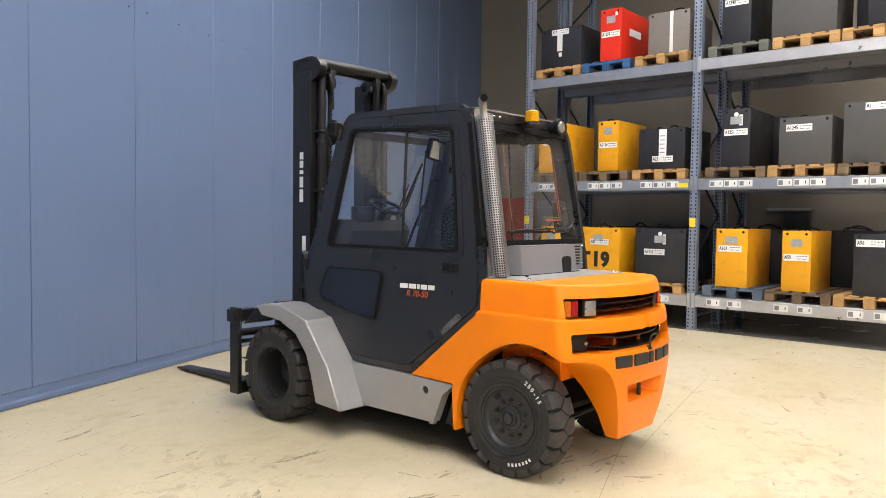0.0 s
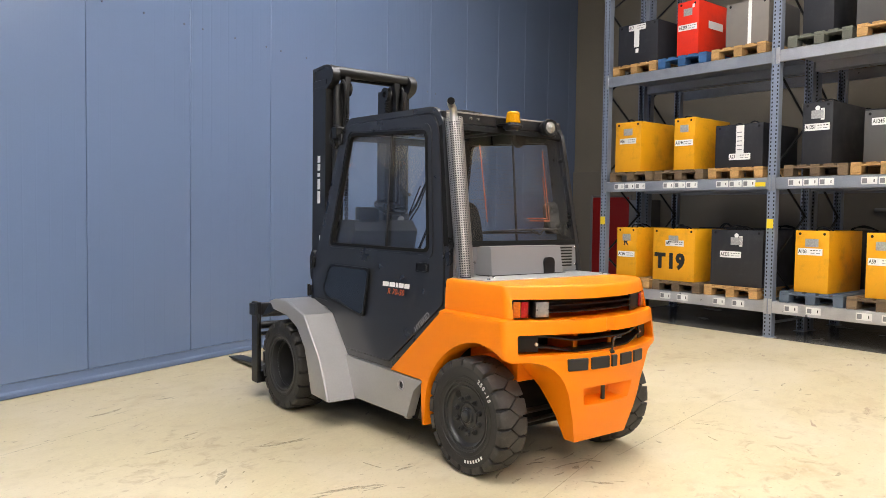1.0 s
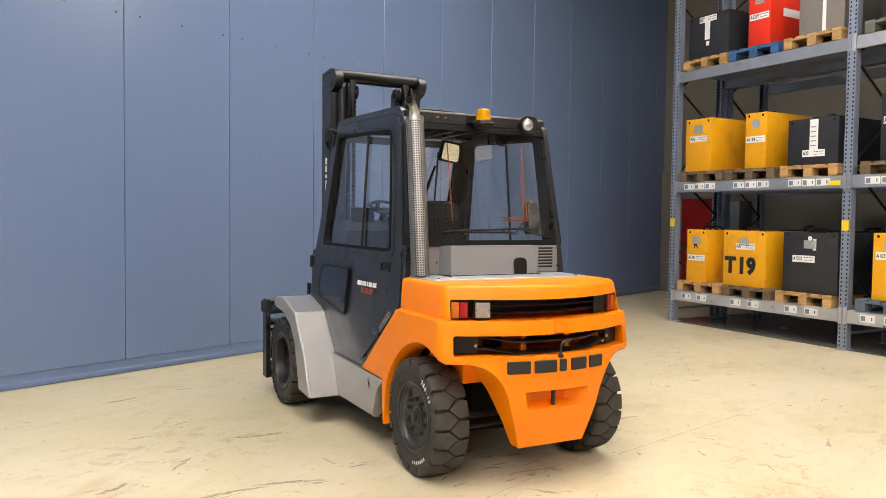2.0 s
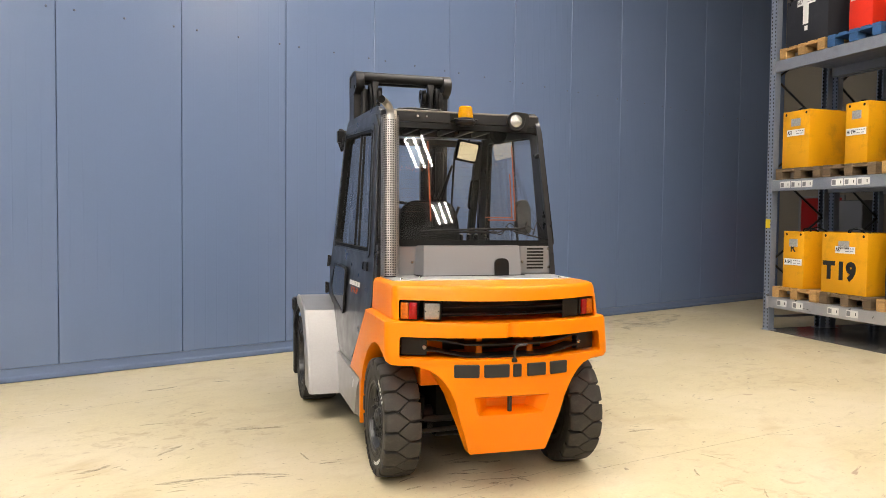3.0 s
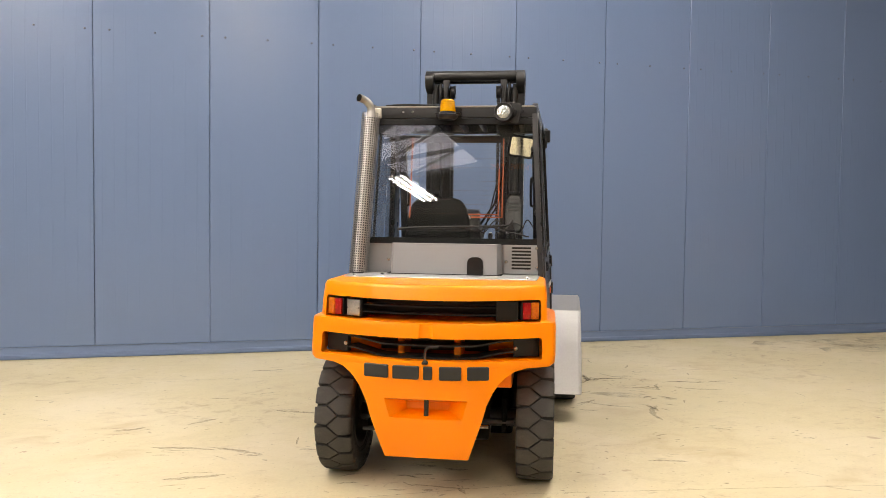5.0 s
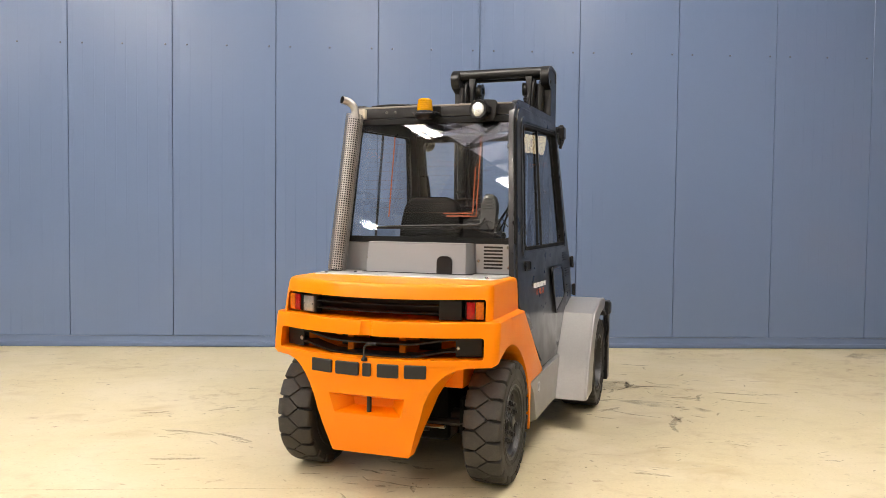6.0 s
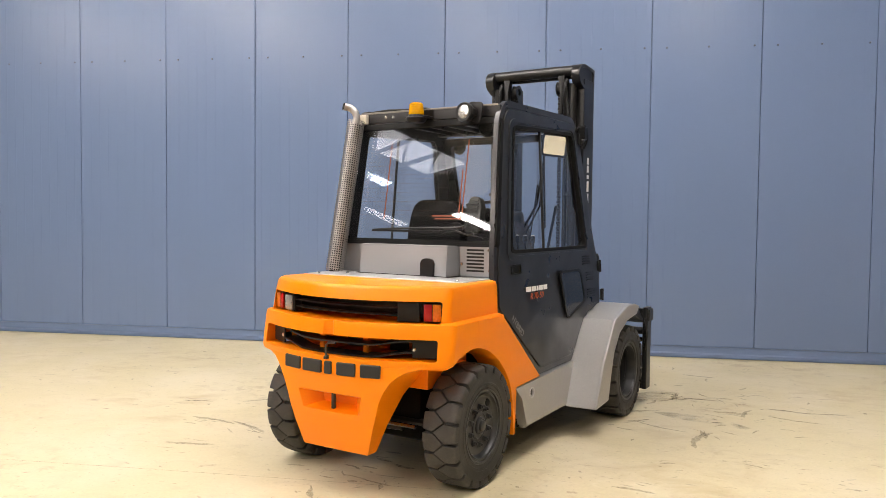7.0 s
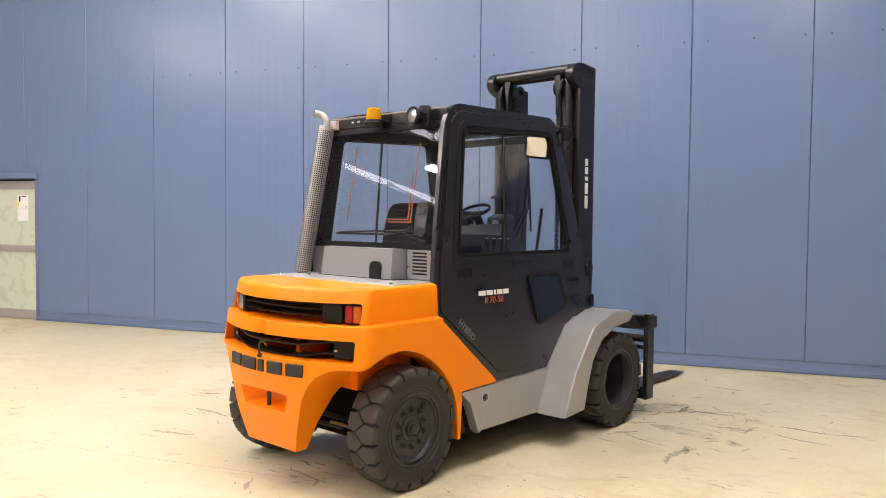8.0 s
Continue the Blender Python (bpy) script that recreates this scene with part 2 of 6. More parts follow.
def concrete():
    """Cream sealed concrete: clouds, fine speckle, dark rubber scuffs."""
    m = mat("cream_concrete", (0.60, 0.52, 0.332), 0.5, vary=0.07, scale=0.7, bump=0.015, fine=55)
    nt, b = nodes_of(m)
    src = b.inputs["Base Color"].links[0].from_socket
    co = nt.nodes.new("ShaderNodeTexCoord")

    def layer(prev, scale, stretch, turn, lo, hi, amount, tone, detail=6.0, gate=None):
        mp = nt.nodes.new("ShaderNodeMapping")
        mp.inputs["Scale"].default_value = (scale, scale * stretch, scale)
        mp.inputs["Rotation"].default_value = (0, 0, radians(turn))
        nt.links.new(co.outputs["Object"], mp.inputs["Vector"])
        n = nt.nodes.new("ShaderNodeTexNoise")
        n.inputs["Scale"].default_value, n.inputs["Detail"].default_value, n.inputs["Roughness"].default_value = 1.0, detail, 0.62
        n.inputs["Distortion"].default_value = 0.6
        nt.links.new(mp.outputs[0], n.inputs["Vector"])
        r = nt.nodes.new("ShaderNodeMapRange")
        r.inputs["From Min"].default_value, r.inputs["From Max"].default_value, r.inputs["To Max"].default_value = lo, hi, amount
        nt.links.new(n.outputs["Fac"], r.inputs["Value"])
        fac = r.outputs[0]
        if gate:
            g = nt.nodes.new("ShaderNodeTexNoise")
            g.inputs["Scale"].default_value = gate
            nt.links.new(co.outputs["Object"], g.inputs["Vector"])
            gr = nt.nodes.new("ShaderNodeMapRange")
            gr.inputs["From Min"].default_value, gr.inputs["From Max"].default_value = 0.5, 0.62
            nt.links.new(g.outputs["Fac"], gr.inputs["Value"])
            mu = nt.nodes.new("ShaderNodeMath")
            mu.operation = "MULTIPLY"
            nt.links.new(fac, mu.inputs[0])
            nt.links.new(gr.outputs[0], mu.inputs[1])
            fac = mu.outputs[0]
        mix = nt.nodes.new("ShaderNodeMix")
        mix.data_type = "RGBA"
        mix.inputs["B"].default_value = (*tone, 1)
        nt.links.new(fac, mix.inputs["Factor"])
        nt.links.new(prev, mix.inputs["A"])
        return mix.outputs["Result"]

    c = layer(src, 0.9, 1.0, 20, 0.45, 0.68, 0.5, (0.69, 0.61, 0.47))
    c = layer(c, 2.2, 1.5, 50, 0.50, 0.70, 0.6, (0.44, 0.33, 0.17), gate=0.8)
    c = layer(c, 6.0, 1.3, 80, 0.53, 0.66, 0.55, (0.36, 0.265, 0.15), 9.0, gate=0.6)
    c = layer(c, 14.0, 1.0, 0, 0.55, 0.72, 0.35, (0.73, 0.65, 0.51), 5.0, gate=1.1)
    c = layer(c, 4.0, 2.0, 10, 0.52, 0.75, 0.3, (0.42, 0.34, 0.22))
    c = layer(c, 3.2, 3.2, 68, 0.635, 0.68, 0.6, (0.20, 0.085, 0.055), 7.0, gate=0.9)
    c = layer(c, 4.2, 2.6, 22, 0.65, 0.69, 0.55, (0.22, 0.10, 0.065), 7.0, gate=1.2)
    c = layer(c, 3.0, 4.0, -35, 0.65, 0.69, 0.5, (0.22, 0.115, 0.075), 7.0, gate=0.7)
    c = layer(c, 9.0, 1.4, 0, 0.65, 0.70, 0.7, (0.16, 0.12, 0.08), 4.0, gate=1.5)
    c = layer(c, 30.0, 1.2, 30, 0.63, 0.72, 0.55, (0.28, 0.22, 0.13), 3.0)
    nt.links.new(c, b.inputs["Base Color"])
    return m


def punched():
    """Rack upright steel with two rows of punched slots."""
    m = mat("punched_blue_grey_steel", (0.27, 0.31, 0.39), 0.38, metal=0.45, vary=0.14, scale=9, bump=0.02)
    nt, b = nodes_of(m)
    src = b.inputs["Base Color"].links[0].from_socket
    co = nt.nodes.new("ShaderNodeTexCoord")
    sep = nt.nodes.new("ShaderNodeSeparateXYZ")
    nt.links.new(co.outputs["Object"], sep.inputs[0])

    def op(kind, a, bb=None):
        n = nt.nodes.new("ShaderNodeMath")
        n.operation = kind
        for i, v in enumerate((a, bb)):
            if v is None:
                continue
            if isinstance(v, float):
                n.inputs[i].default_value = v
            else:
                nt.links.new(v, n.inputs[i])
        return n.outputs[0]

    dx = op("ABSOLUTE", op("SUBTRACT", op("ABSOLUTE", sep.outputs["X"]), 0.032))
    zz = op("ABSOLUTE", op("SUBTRACT", op("FRACT", op("DIVIDE", sep.outputs["Z"], 0.05)), 0.5))
    hole = op("MULTIPLY", op("LESS_THAN", dx, 0.0085), op("LESS_THAN", zz, 0.24))
    mix = nt.nodes.new("ShaderNodeMix")
    mix.data_type = "RGBA"
    mix.inputs["B"].default_value = (0.012, 0.012, 0.013, 1)
    nt.links.new(hole, mix.inputs["Factor"])
    nt.links.new(src, mix.inputs["A"])
    nt.links.new(mix.outputs["Result"], b.inputs["Base Color"])
    return m


def scuffed():
    """Thin smears of rubber and dirt, broken up so that the floor shows through."""
    m = mat("rubber_scuff", (0.105, 0.07, 0.04), 0.75, vary=0.3, scale=20, bump=0)
    nt, b = nodes_of(m)
    co = nt.nodes.new("ShaderNodeTexCoord")
    n = nt.nodes.new("ShaderNodeTexNoise")
    n.inputs["Scale"].default_value, n.inputs["Detail"].default_value, n.inputs["Roughness"].default_value = 38.0, 5, 0.7
    nt.links.new(co.outputs["Object"], n.inputs["Vector"])
    r = nt.nodes.new("ShaderNodeMapRange")
    r.inputs["From Min"].default_value, r.inputs["From Max"].default_value, r.inputs["To Max"].default_value = 0.30, 0.66, 0.5
    nt.links.new(n.outputs["Fac"], r.inputs["Value"])
    nt.links.new(r.outputs[0], b.inputs["Alpha"])
    return m


def stained():
    """Broad faint brown stains, cloudy and uneven."""
    m = mat("brown_floor_stain", (0.24, 0.155, 0.07), 0.6, vary=0.2, scale=5, bump=0)
    nt, b = nodes_of(m)
    co = nt.nodes.new("ShaderNodeTexCoord")
    n = nt.nodes.new("ShaderNodeTexNoise")
    n.inputs["Scale"].default_value, n.inputs["Detail"].default_value, n.inputs["Roughness"].default_value = 3.2, 8, 0.68
    nt.links.new(co.outputs["Object"], n.inputs["Vector"])
    r = nt.nodes.new("ShaderNodeMapRange")
    r.inputs["From Min"].default_value, r.inputs["From Max"].default_value, r.inputs["To Max"].default_value = 0.46, 0.74, 0.5
    nt.links.new(n.outputs["Fac"], r.inputs["Value"])
    nt.links.new(r.outputs[0], b.inputs["Alpha"])
    return m


SCUFF = scuffed()
STAIN = stained()
BLUE = blue_sheet()
FLOOR = concrete()
PUNCHED = punched()
# Grey floor tone, taken darker to hold the shade below the rack.
FLOOR_GREY = mat("shaded_grey_polished_floor", (0.16, 0.15, 0.135), 0.22, vary=0.12, scale=1.5, bump=0.01)

# ---- mesh helpers ----


def prism(pts, a, b, axis="x", bev=0.0, seg=2):
    """A plate with the outline pts: (y, z) along x, (x, z) along y, (x, y) along z."""
    bm = bmesh.new()
    put = {"x": lambda u, v, w: (w, u, v), "y": lambda u, v, w: (u, w, v), "z": lambda u, v, w: (u, v, w)}[axis]
    lo = [bm.verts.new(put(u, v, a)) for u, v in pts]
    hi = [bm.verts.new(put(u, v, b)) for u, v in pts]
    n = len(pts)
    bm.faces.new(lo)
    bm.faces.new(hi)
    for i in range(n):
        bm.faces.new((lo[i], lo[(i + 1) % n], hi[(i + 1) % n], hi[i]))
    bmesh.ops.recalc_face_normals(bm, faces=bm.faces)
    if bev:
        soften(bm, bev, seg)
    return bm


def soften(bm, width, seg=2, angle=35):
    es = [e for e in bm.edges if len(e.link_faces) == 2 and e.calc_face_angle(0) > radians(angle)]
    bmesh.ops.bevel(bm, geom=es, offset=width, segments=seg, affect="EDGES", profile=0.5, clamp_overlap=True)
    return bm


def box(x0, x1, y0, y1, z0, z1, bev=0.0, seg=2):
    return prism([(x0, y0), (x1, y0), (x1, y1), (x0, y1)], z0, z1, "z", bev, seg)


def ring(outer, inner, a, b, axis="x"):
    """A plate between two outlines with the same number of points."""
    bm = bmesh.new()
    put = {"x": lambda u, v, w: (w, u, v), "y": lambda u, v, w: (u, w, v), "z": lambda u, v, w: (u, v, w)}[axis]
    vs = [[bm.verts.new(put(u, v, w)) for u, v in pts] for pts in (outer, inner) for w in (a, b)]
    n = len(outer)
    for i in range(n):
        j = (i + 1) % n
        for p, q in ((vs[0], vs[1]), (vs[1], vs[3]), (vs[3], vs[2]), (vs[2], vs[0])):
            bm.faces.new((p[i], p[j], q[j], q[i]))
    bmesh.ops.recalc_face_normals(bm, faces=bm.faces)
    return bm


def rounded(pts, r, n=4):
    """The outline with its corners rounded by r (one value, or one each)."""
    out = []
    rs = r if isinstance(r, (list, tuple)) else [r] * len(pts)
    for i, p in enumerate(pts):
        p, a, b = Vector(p), Vector(pts[i - 1]), Vector(pts[(i + 1) % len(pts)])
        da, db = (a - p), (b - p)
        k = min(rs[i], da.length * 0.45, db.length * 0.45)
        s, e = p + da.normalized() * k, p + db.normalized() * k
        for j in range(n + 1):
            t = j / n
            q = s * (1 - t) ** 2 + p * 2 * t * (1 - t) + e * t * t
            out.append((q.x, q.y))
    return out


def inset(pts, d):
    """The outline moved inwards by d."""
    area2 = sum(p[0] * q[1] - q[0] * p[1] for p, q in zip(pts, pts[1:] + pts[:1]))
    sg = 1 if area2 > 0 else -1
    out = []
    for i, p in enumerate(pts):
        p, a, b = Vector(p), Vector(pts[i - 1]), Vector(pts[(i + 1) % len(pts)])
        u, v = (p - a).normalized(), (b - p).normalized()
        n1, n2 = Vector((-u.y, u.x)) * sg, Vector((-v.y, v.x)) * sg
        h = (n1 + n2)
        h = h / max(0.25, h.dot(n1))
        q = p + h * d
        out.append((q.x, q.y))
    return out


def tube(points, r, seg=8, r_end=None):
    """A round bar or hose swept along points."""
    bm = bmesh.new()
    pts = [Vector(p) for p in points]
    rings = []
    side = None
    for i, p in enumerate(pts):
        d = (pts[min(i + 1, len(pts) - 1)] - pts[max(i - 1, 0)]).normalized()
        if side is None:
            side = d.orthogonal().normalized()
        side = (side - d * side.dot(d)).normalized()
        up = d.cross(side)
        rad = r if r_end is None else r + (r_end - r) * i / (len(pts) - 1)
        rings.append([bm.verts.new(p + (side * math.cos(2 * math.pi * k / seg) + up * math.sin(2 * math.pi * k / seg)) * rad) for k in range(seg)])
    for a, b in zip(rings, rings[1:]):
        for k in range(seg):
            bm.faces.new((a[k], a[(k + 1) % seg], b[(k + 1) % seg], b[k]))
    bm.faces.new(rings[0])
    bm.faces.new(rings[-1])
    bmesh.ops.recalc_face_normals(bm, faces=bm.faces)
    return bm


def arc_points(points, n=6):
    """A smooth line through points (Catmull-Rom)."""
    p = [Vector(q) for q in points]
    p = [p[0] * 2 - p[1]] + p + [p[-1] * 2 - p[-2]]
    out = []
    for i in range(1, len(p) - 2):
        a, b, c, d = p[i - 1:i + 3]
        for j in range(n):
            t = j / n
            out.append(0.5 * ((2 * b) + (c - a) * t + (2 * a - 5 * b + 4 * c - d) * t * t + (3 * b - a - 3 * c + d) * t ** 3))
    return out + [p[-2]]


def lathe(profile, axis="x", seg=48, closed=False):
    """Turn (radius, height) points round an axis through the origin."""
    bm = bmesh.new()
    put = {"x": lambda r, h, c, s: (h, r * c, r * s), "y": lambda r, h, c, s: (r * c, h, r * s), "z": lambda r, h, c, s: (r * c, r * s, h)}[axis]
    rows = []
    for r, h in profile:
        if r < 1e-6:
            rows.append([bm.verts.new(put(0, h, 1, 0))] * seg)
        else:
            rows.append([bm.verts.new(put(r, h, math.cos(2 * math.pi * k / seg), math.sin(2 * math.pi * k / seg))) for k in range(seg)])
    pairs = list(zip(rows, rows[1:])) + ([(rows[-1], rows[0])] if closed else [])
    for a, b in pairs:
        for k in range(seg):
            vs = []
            for v in (a[k], a[(k + 1) % seg], b[(k + 1) % seg], b[k]):
                if v not in vs:
                    vs.append(v)
            if len(vs) > 2:
                bm.faces.new(vs)
    bmesh.ops.recalc_face_normals(bm, faces=bm.faces)
    return bm


def moved(bm, m):
    bmesh.ops.transform(bm, matrix=m, verts=bm.verts)
    if m.determinant() < 0:
        bmesh.ops.reverse_faces(bm, faces=bm.faces)
    return bm


def joined(*bms):
    out = bmesh.new()
    for bm in bms:
        me = bpy.data.meshes.new("tmp")
        bm.to_mesh(me)
        bm.free()
        out.from_mesh(me)
        bpy.data.meshes.remove(me)
    return out


def loft(sections):
    """A solid through outlines [(z, [(x, y), ...]), ...] with equal counts."""
    bm = bmesh.new()
    rows = [[bm.verts.new((x, y, z)) for x, y in pts] for z, pts in sections]
    n = len(rows[0])
    for a, b in zip(rows, rows[1:]):
        for k in range(n):
            bm.faces.new((a[k], a[(k + 1) % n], b[(k + 1) % n], b[k]))
    bm.faces.new(rows[0])
    bm.faces.new(rows[-1])
    bmesh.ops.recalc_face_normals(bm, faces=bm.faces)
    return bm


def carve(bm, cutters, join=()):
    """bm united with the solids in join and less the cutters."""
    obs = []
    for b in (bm, *join, *cutters):
        me = bpy.data.meshes.new("tmp")
        b.to_mesh(me)
        b.free()
        obs.append(new("tmp", me))
    for i, o in enumerate(obs[1:]):
        md = obs[0].modifiers.new("cut", "BOOLEAN")
        md.operation = "UNION" if i < len(join) else "DIFFERENCE"
        md.solver, md.object = "EXACT", o
    me = bpy.data.meshes.new_from_object(obs[0].evaluated_get(bpy.context.evaluated_depsgraph_get()))
    out = bmesh.new()
    out.from_mesh(me)
    for o in obs:
        d = o.data
        bpy.data.objects.remove(o)
        bpy.data.meshes.remove(d)
    bpy.data.meshes.remove(me)
    bmesh.ops.remove_doubles(out, verts=out.verts, dist=0.0004)
    bmesh.ops.dissolve_limit(out, angle_limit=radians(1), verts=out.verts, edges=out.edges)
    return out


def mesh_of(name, bm, material, sharp=35):
    me = bpy.data.meshes.new(name)
    bm.to_mesh(me)
    bm.free()
    me.materials.append(material)
    for p in me.polygons:
        p.use_smooth = True
    me.set_sharp_from_angle(angle=radians(sharp))
    return me


def part(name, bm, material, parent, label=""):
    ob = new(name, bm if isinstance(bm, bpy.types.Mesh) else mesh_of(name, bm, material))
    ob.parent = parent
    return tagged(ob, label)


def thing(name, label, category, m=Matrix(), group="", kind=""):
    ob = new(name)
    ob.empty_display_size = 0.2
    ob.matrix_world = m
    return tagged(ob, label, category, group, kind)


def solid(name, bm, material, label, category, m=Matrix(), group="", kind=""):
    ob = new(name, mesh_of(name, bm, material))
    ob.matrix_world = m
    return tagged(ob, label, category, group, kind)


def lettering(text, size, deep=0.001, align="CENTER", shear=0.0, wide=1.0, bold=0.0):
    """The text as a bmesh in the x-y plane, facing +z."""
    cu = bpy.data.curves.new("tmp", "FONT")
    cu.body, cu.size, cu.extrude, cu.align_x, cu.align_y, cu.shear, cu.resolution_u = text, size, deep, align, "CENTER", shear, 3
    cu.offset = bold
    ob = new("tmp", cu)
    me = bpy.data.meshes.new_from_object(ob.evaluated_get(bpy.context.evaluated_depsgraph_get()))
    bm = bmesh.new()
    bm.from_mesh(me)
    bpy.data.objects.remove(ob)
    bpy.data.curves.remove(cu)
    bpy.data.meshes.remove(me)
    return moved(bm, Matrix.Diagonal((wide, 1, 1, 1)))

# ---- hall ----
WALL_Y, SEAM, PITCH, HIGH = 4.94, 1.133, 1.133, 7.0
NORTH = pose(4, 4.929, 0, 0, 0, -1.15) @ pose(-4, -4.94, 0)
RACK = pose(11.86, 2.87, -0.026, 0, 0, -111.5)
DOOR_X0, DOOR_X1, DOOR_Z = -3.03, -2.05, 2.03

solid("floor", box(-15, 22, -16, 8, -0.2, 0), FLOOR, "cream sealed concrete floor with scuffs and stains", "floor", kind="structure")
# smooth grey strip whose dark tone includes the rack's shade
solid("floor_under_rack", box(0.2, 9.0, 0.02, 3.41, 0.027, 0.031), FLOOR_GREY, "polished grey floor strip under the rack, darkened for its shade", "floor", RACK, kind="structure")
solid("ceiling", box(-15, 22, -16, 8, HIGH, HIGH + 0.2), CEILING, "dark grey sheet metal ceiling", "ceiling", kind="structure")
# unseen walls added to enclose the light, toned dark to weaken window reflections
solid("wall_west", box(-14.2, -14, -15.2, 5.3, 0, HIGH), PALE_WALL, "unseen plain grey wall added to close the hall", "wall", kind="structure")
solid("wall_south", box(-14, 18, -15.2, -15, 0, HIGH), PALE_WALL, "unseen plain grey wall added to close the hall", "wall", kind="structure")

north = solid("wall_north", joined(box(-14, DOOR_X0, WALL_Y + 0.03, WALL_Y + 0.2, 0, HIGH), box(DOOR_X1, 18, WALL_Y + 0.03, WALL_Y + 0.2, 0, HIGH),
              box(DOOR_X0, DOOR_X1, WALL_Y + 0.03, WALL_Y + 0.2, DOOR_Z, HIGH)), BLUE_TRIM, "blue sandwich panel wall with narrow vertical joints", "wall", NORTH, kind="structure")
screw = mesh_of("screw", moved(lathe([(0, 0.007), (0.008, 0.006), (0.0115, 0.001), (0.0115, -0.002)], "y", 10), pose(0, 0, 0, 0, 0, 180)), mat("screw_head", (0.07, 0.09, 0.14), 0.4, metal=0.5))
for k in range(-13, 15):
    x0, x1 = SEAM + PITCH * k + 0.003, SEAM + PITCH * (k + 1) - 0.003
    z0 = 0.125
    if x0 < DOOR_X0 < x1:
        pts = [(x0, z0), (DOOR_X0 - 0.02, z0), (DOOR_X0 - 0.02, DOOR_Z + 0.06), (x1, DOOR_Z + 0.06), (x1, HIGH), (x0, HIGH)]
    elif x0 < DOOR_X1 < x1:
        pts = [(DOOR_X1 + 0.02, z0), (x1, z0), (x1, HIGH), (x0, HIGH), (x0, DOOR_Z + 0.06), (DOOR_X1 + 0.02, DOOR_Z + 0.06)]
    else:
        pts = [(x0, z0), (x1, z0), (x1, HIGH), (x0, HIGH)]
    part("panel", prism(pts, WALL_Y, WALL_Y + 0.03, "y", 0.004, 1), BLUE, north)
    for dx in (0.155, 0.59, 1.055):
        s = part("screw", screw, None, north)
        s.location = (x0 + dx, WALL_Y, 3.352)
trim = [(WALL_Y - 0.018, 0.007), (WALL_Y - 0.018, 0.044), (WALL_Y - 0.004, 0.054), (WALL_Y + 0.004, 0.058), (WALL_Y + 0.004, 0.122), (WALL_Y + 0.03, 0.122), (WALL_Y + 0.03, 0), (WALL_Y, 0), (WALL_Y, 0.007)]
solid("baseboard", joined(prism(trim, DOOR_X1 + 0.02, 18, "x", 0.0015, 1), prism(trim, -14, DOOR_X0 - 0.02, "x", 0.0015, 1)), BLUE_TRIM, "blue metal flashing along the wall foot", "baseboard", NORTH, kind="structure")

door = thing("door_1", "closed aluminium door with frosted greenish panes", "door", NORTH, kind="structure")
part("lintel", box(DOOR_X0 - 0.08, DOOR_X1 + 0.055, WALL_Y - 0.05, WALL_Y + 0.05, DOOR_Z - 0.002, DOOR_Z + 0.075, 0.006), BLUE_TRIM, door, "blue metal lintel flashing")
for x in (DOOR_X0 - 0.02, DOOR_X1 - 0.025):
    part("jamb", box(x, x + 0.045, WALL_Y - 0.012, WALL_Y + 0.15, 0, DOOR_Z - 0.004, 0.004), BLUE_TRIM, door)
gx0, gx1 = DOOR_X0 + 0.03, DOOR_X1 - 0.03
leaf = part("leaf", joined(box(gx0, gx1, WALL_Y + 0.03, WALL_Y + 0.075, 0.01, 0.14, 0.004), box(gx0, gx1, WALL_Y + 0.03, WALL_Y + 0.075, 0.975, 1.075, 0.004),
            box(gx0, gx1, WALL_Y + 0.03, WALL_Y + 0.075, 1.88, 2.0, 0.004), box(gx0, gx0 + 0.06, WALL_Y + 0.032, WALL_Y + 0.073, 0.012, 1.998, 0.004),
            box(gx1 - 0.012, gx1, WALL_Y + 0.032, WALL_Y + 0.073, 0.012, 1.998)), ALU, door)
for z0, z1 in ((0.14, 0.975), (1.075, 1.88)):
    part("pane", box(gx0 + 0.05, gx1 - 0.008, WALL_Y + 0.045, WALL_Y + 0.06, z0 - 0.01, z1 + 0.01), FROSTED, leaf, "frosted greenish glass pane")
notice = thing("notice", "two white paper notices taped to the door pane", "notice", NORTH)
for z0, z1 in ((1.60, 1.80), (1.42, 1.595)):
    part("sheet", box(-2.46, -2.26, WALL_Y + 0.041, WALL_Y + 0.0445, z0, z1), PAPER, notice)
part("stripe", box(-2.43, -2.40, WALL_Y + 0.039, WALL_Y + 0.0408, 1.70, 1.785), INK, notice)
part("stripe", box(-2.38, -2.29, WALL_Y + 0.039, WALL_Y + 0.0408, 1.77, 1.785), INK, notice)
part("stripe", box(-2.455, -2.43, WALL_Y + 0.039, WALL_Y + 0.0408, 1.63, 1.70), YELLOW_TAPE, notice)
part("stripe", box(-2.32, -2.27, WALL_Y + 0.039, WALL_Y + 0.0408, 1.62, 1.63), INK, notice)

solid("wall_east", box(-6.0, 19.0, 3.47, 3.67, 0.026, HIGH), TAUPE_WALL, "taupe plastered wall behind the rack", "wall", RACK, kind="structure")
solid("trim", box(-5.2, 19.0, 3.41, 3.47, 0.026, 2.51, 0.01), TAUPE_BASE, "slightly proud taupe concrete wall base", "wall base", RACK, kind="structure")
rd = thing("door_2", "closed red steel door in a pale frame", "door", RACK, kind="structure")
part("leaf", box(-2.70, -1.76, 3.385, 3.409, 0.035, 1.95, 0.004), RED_DOOR, rd, "red painted leaf")
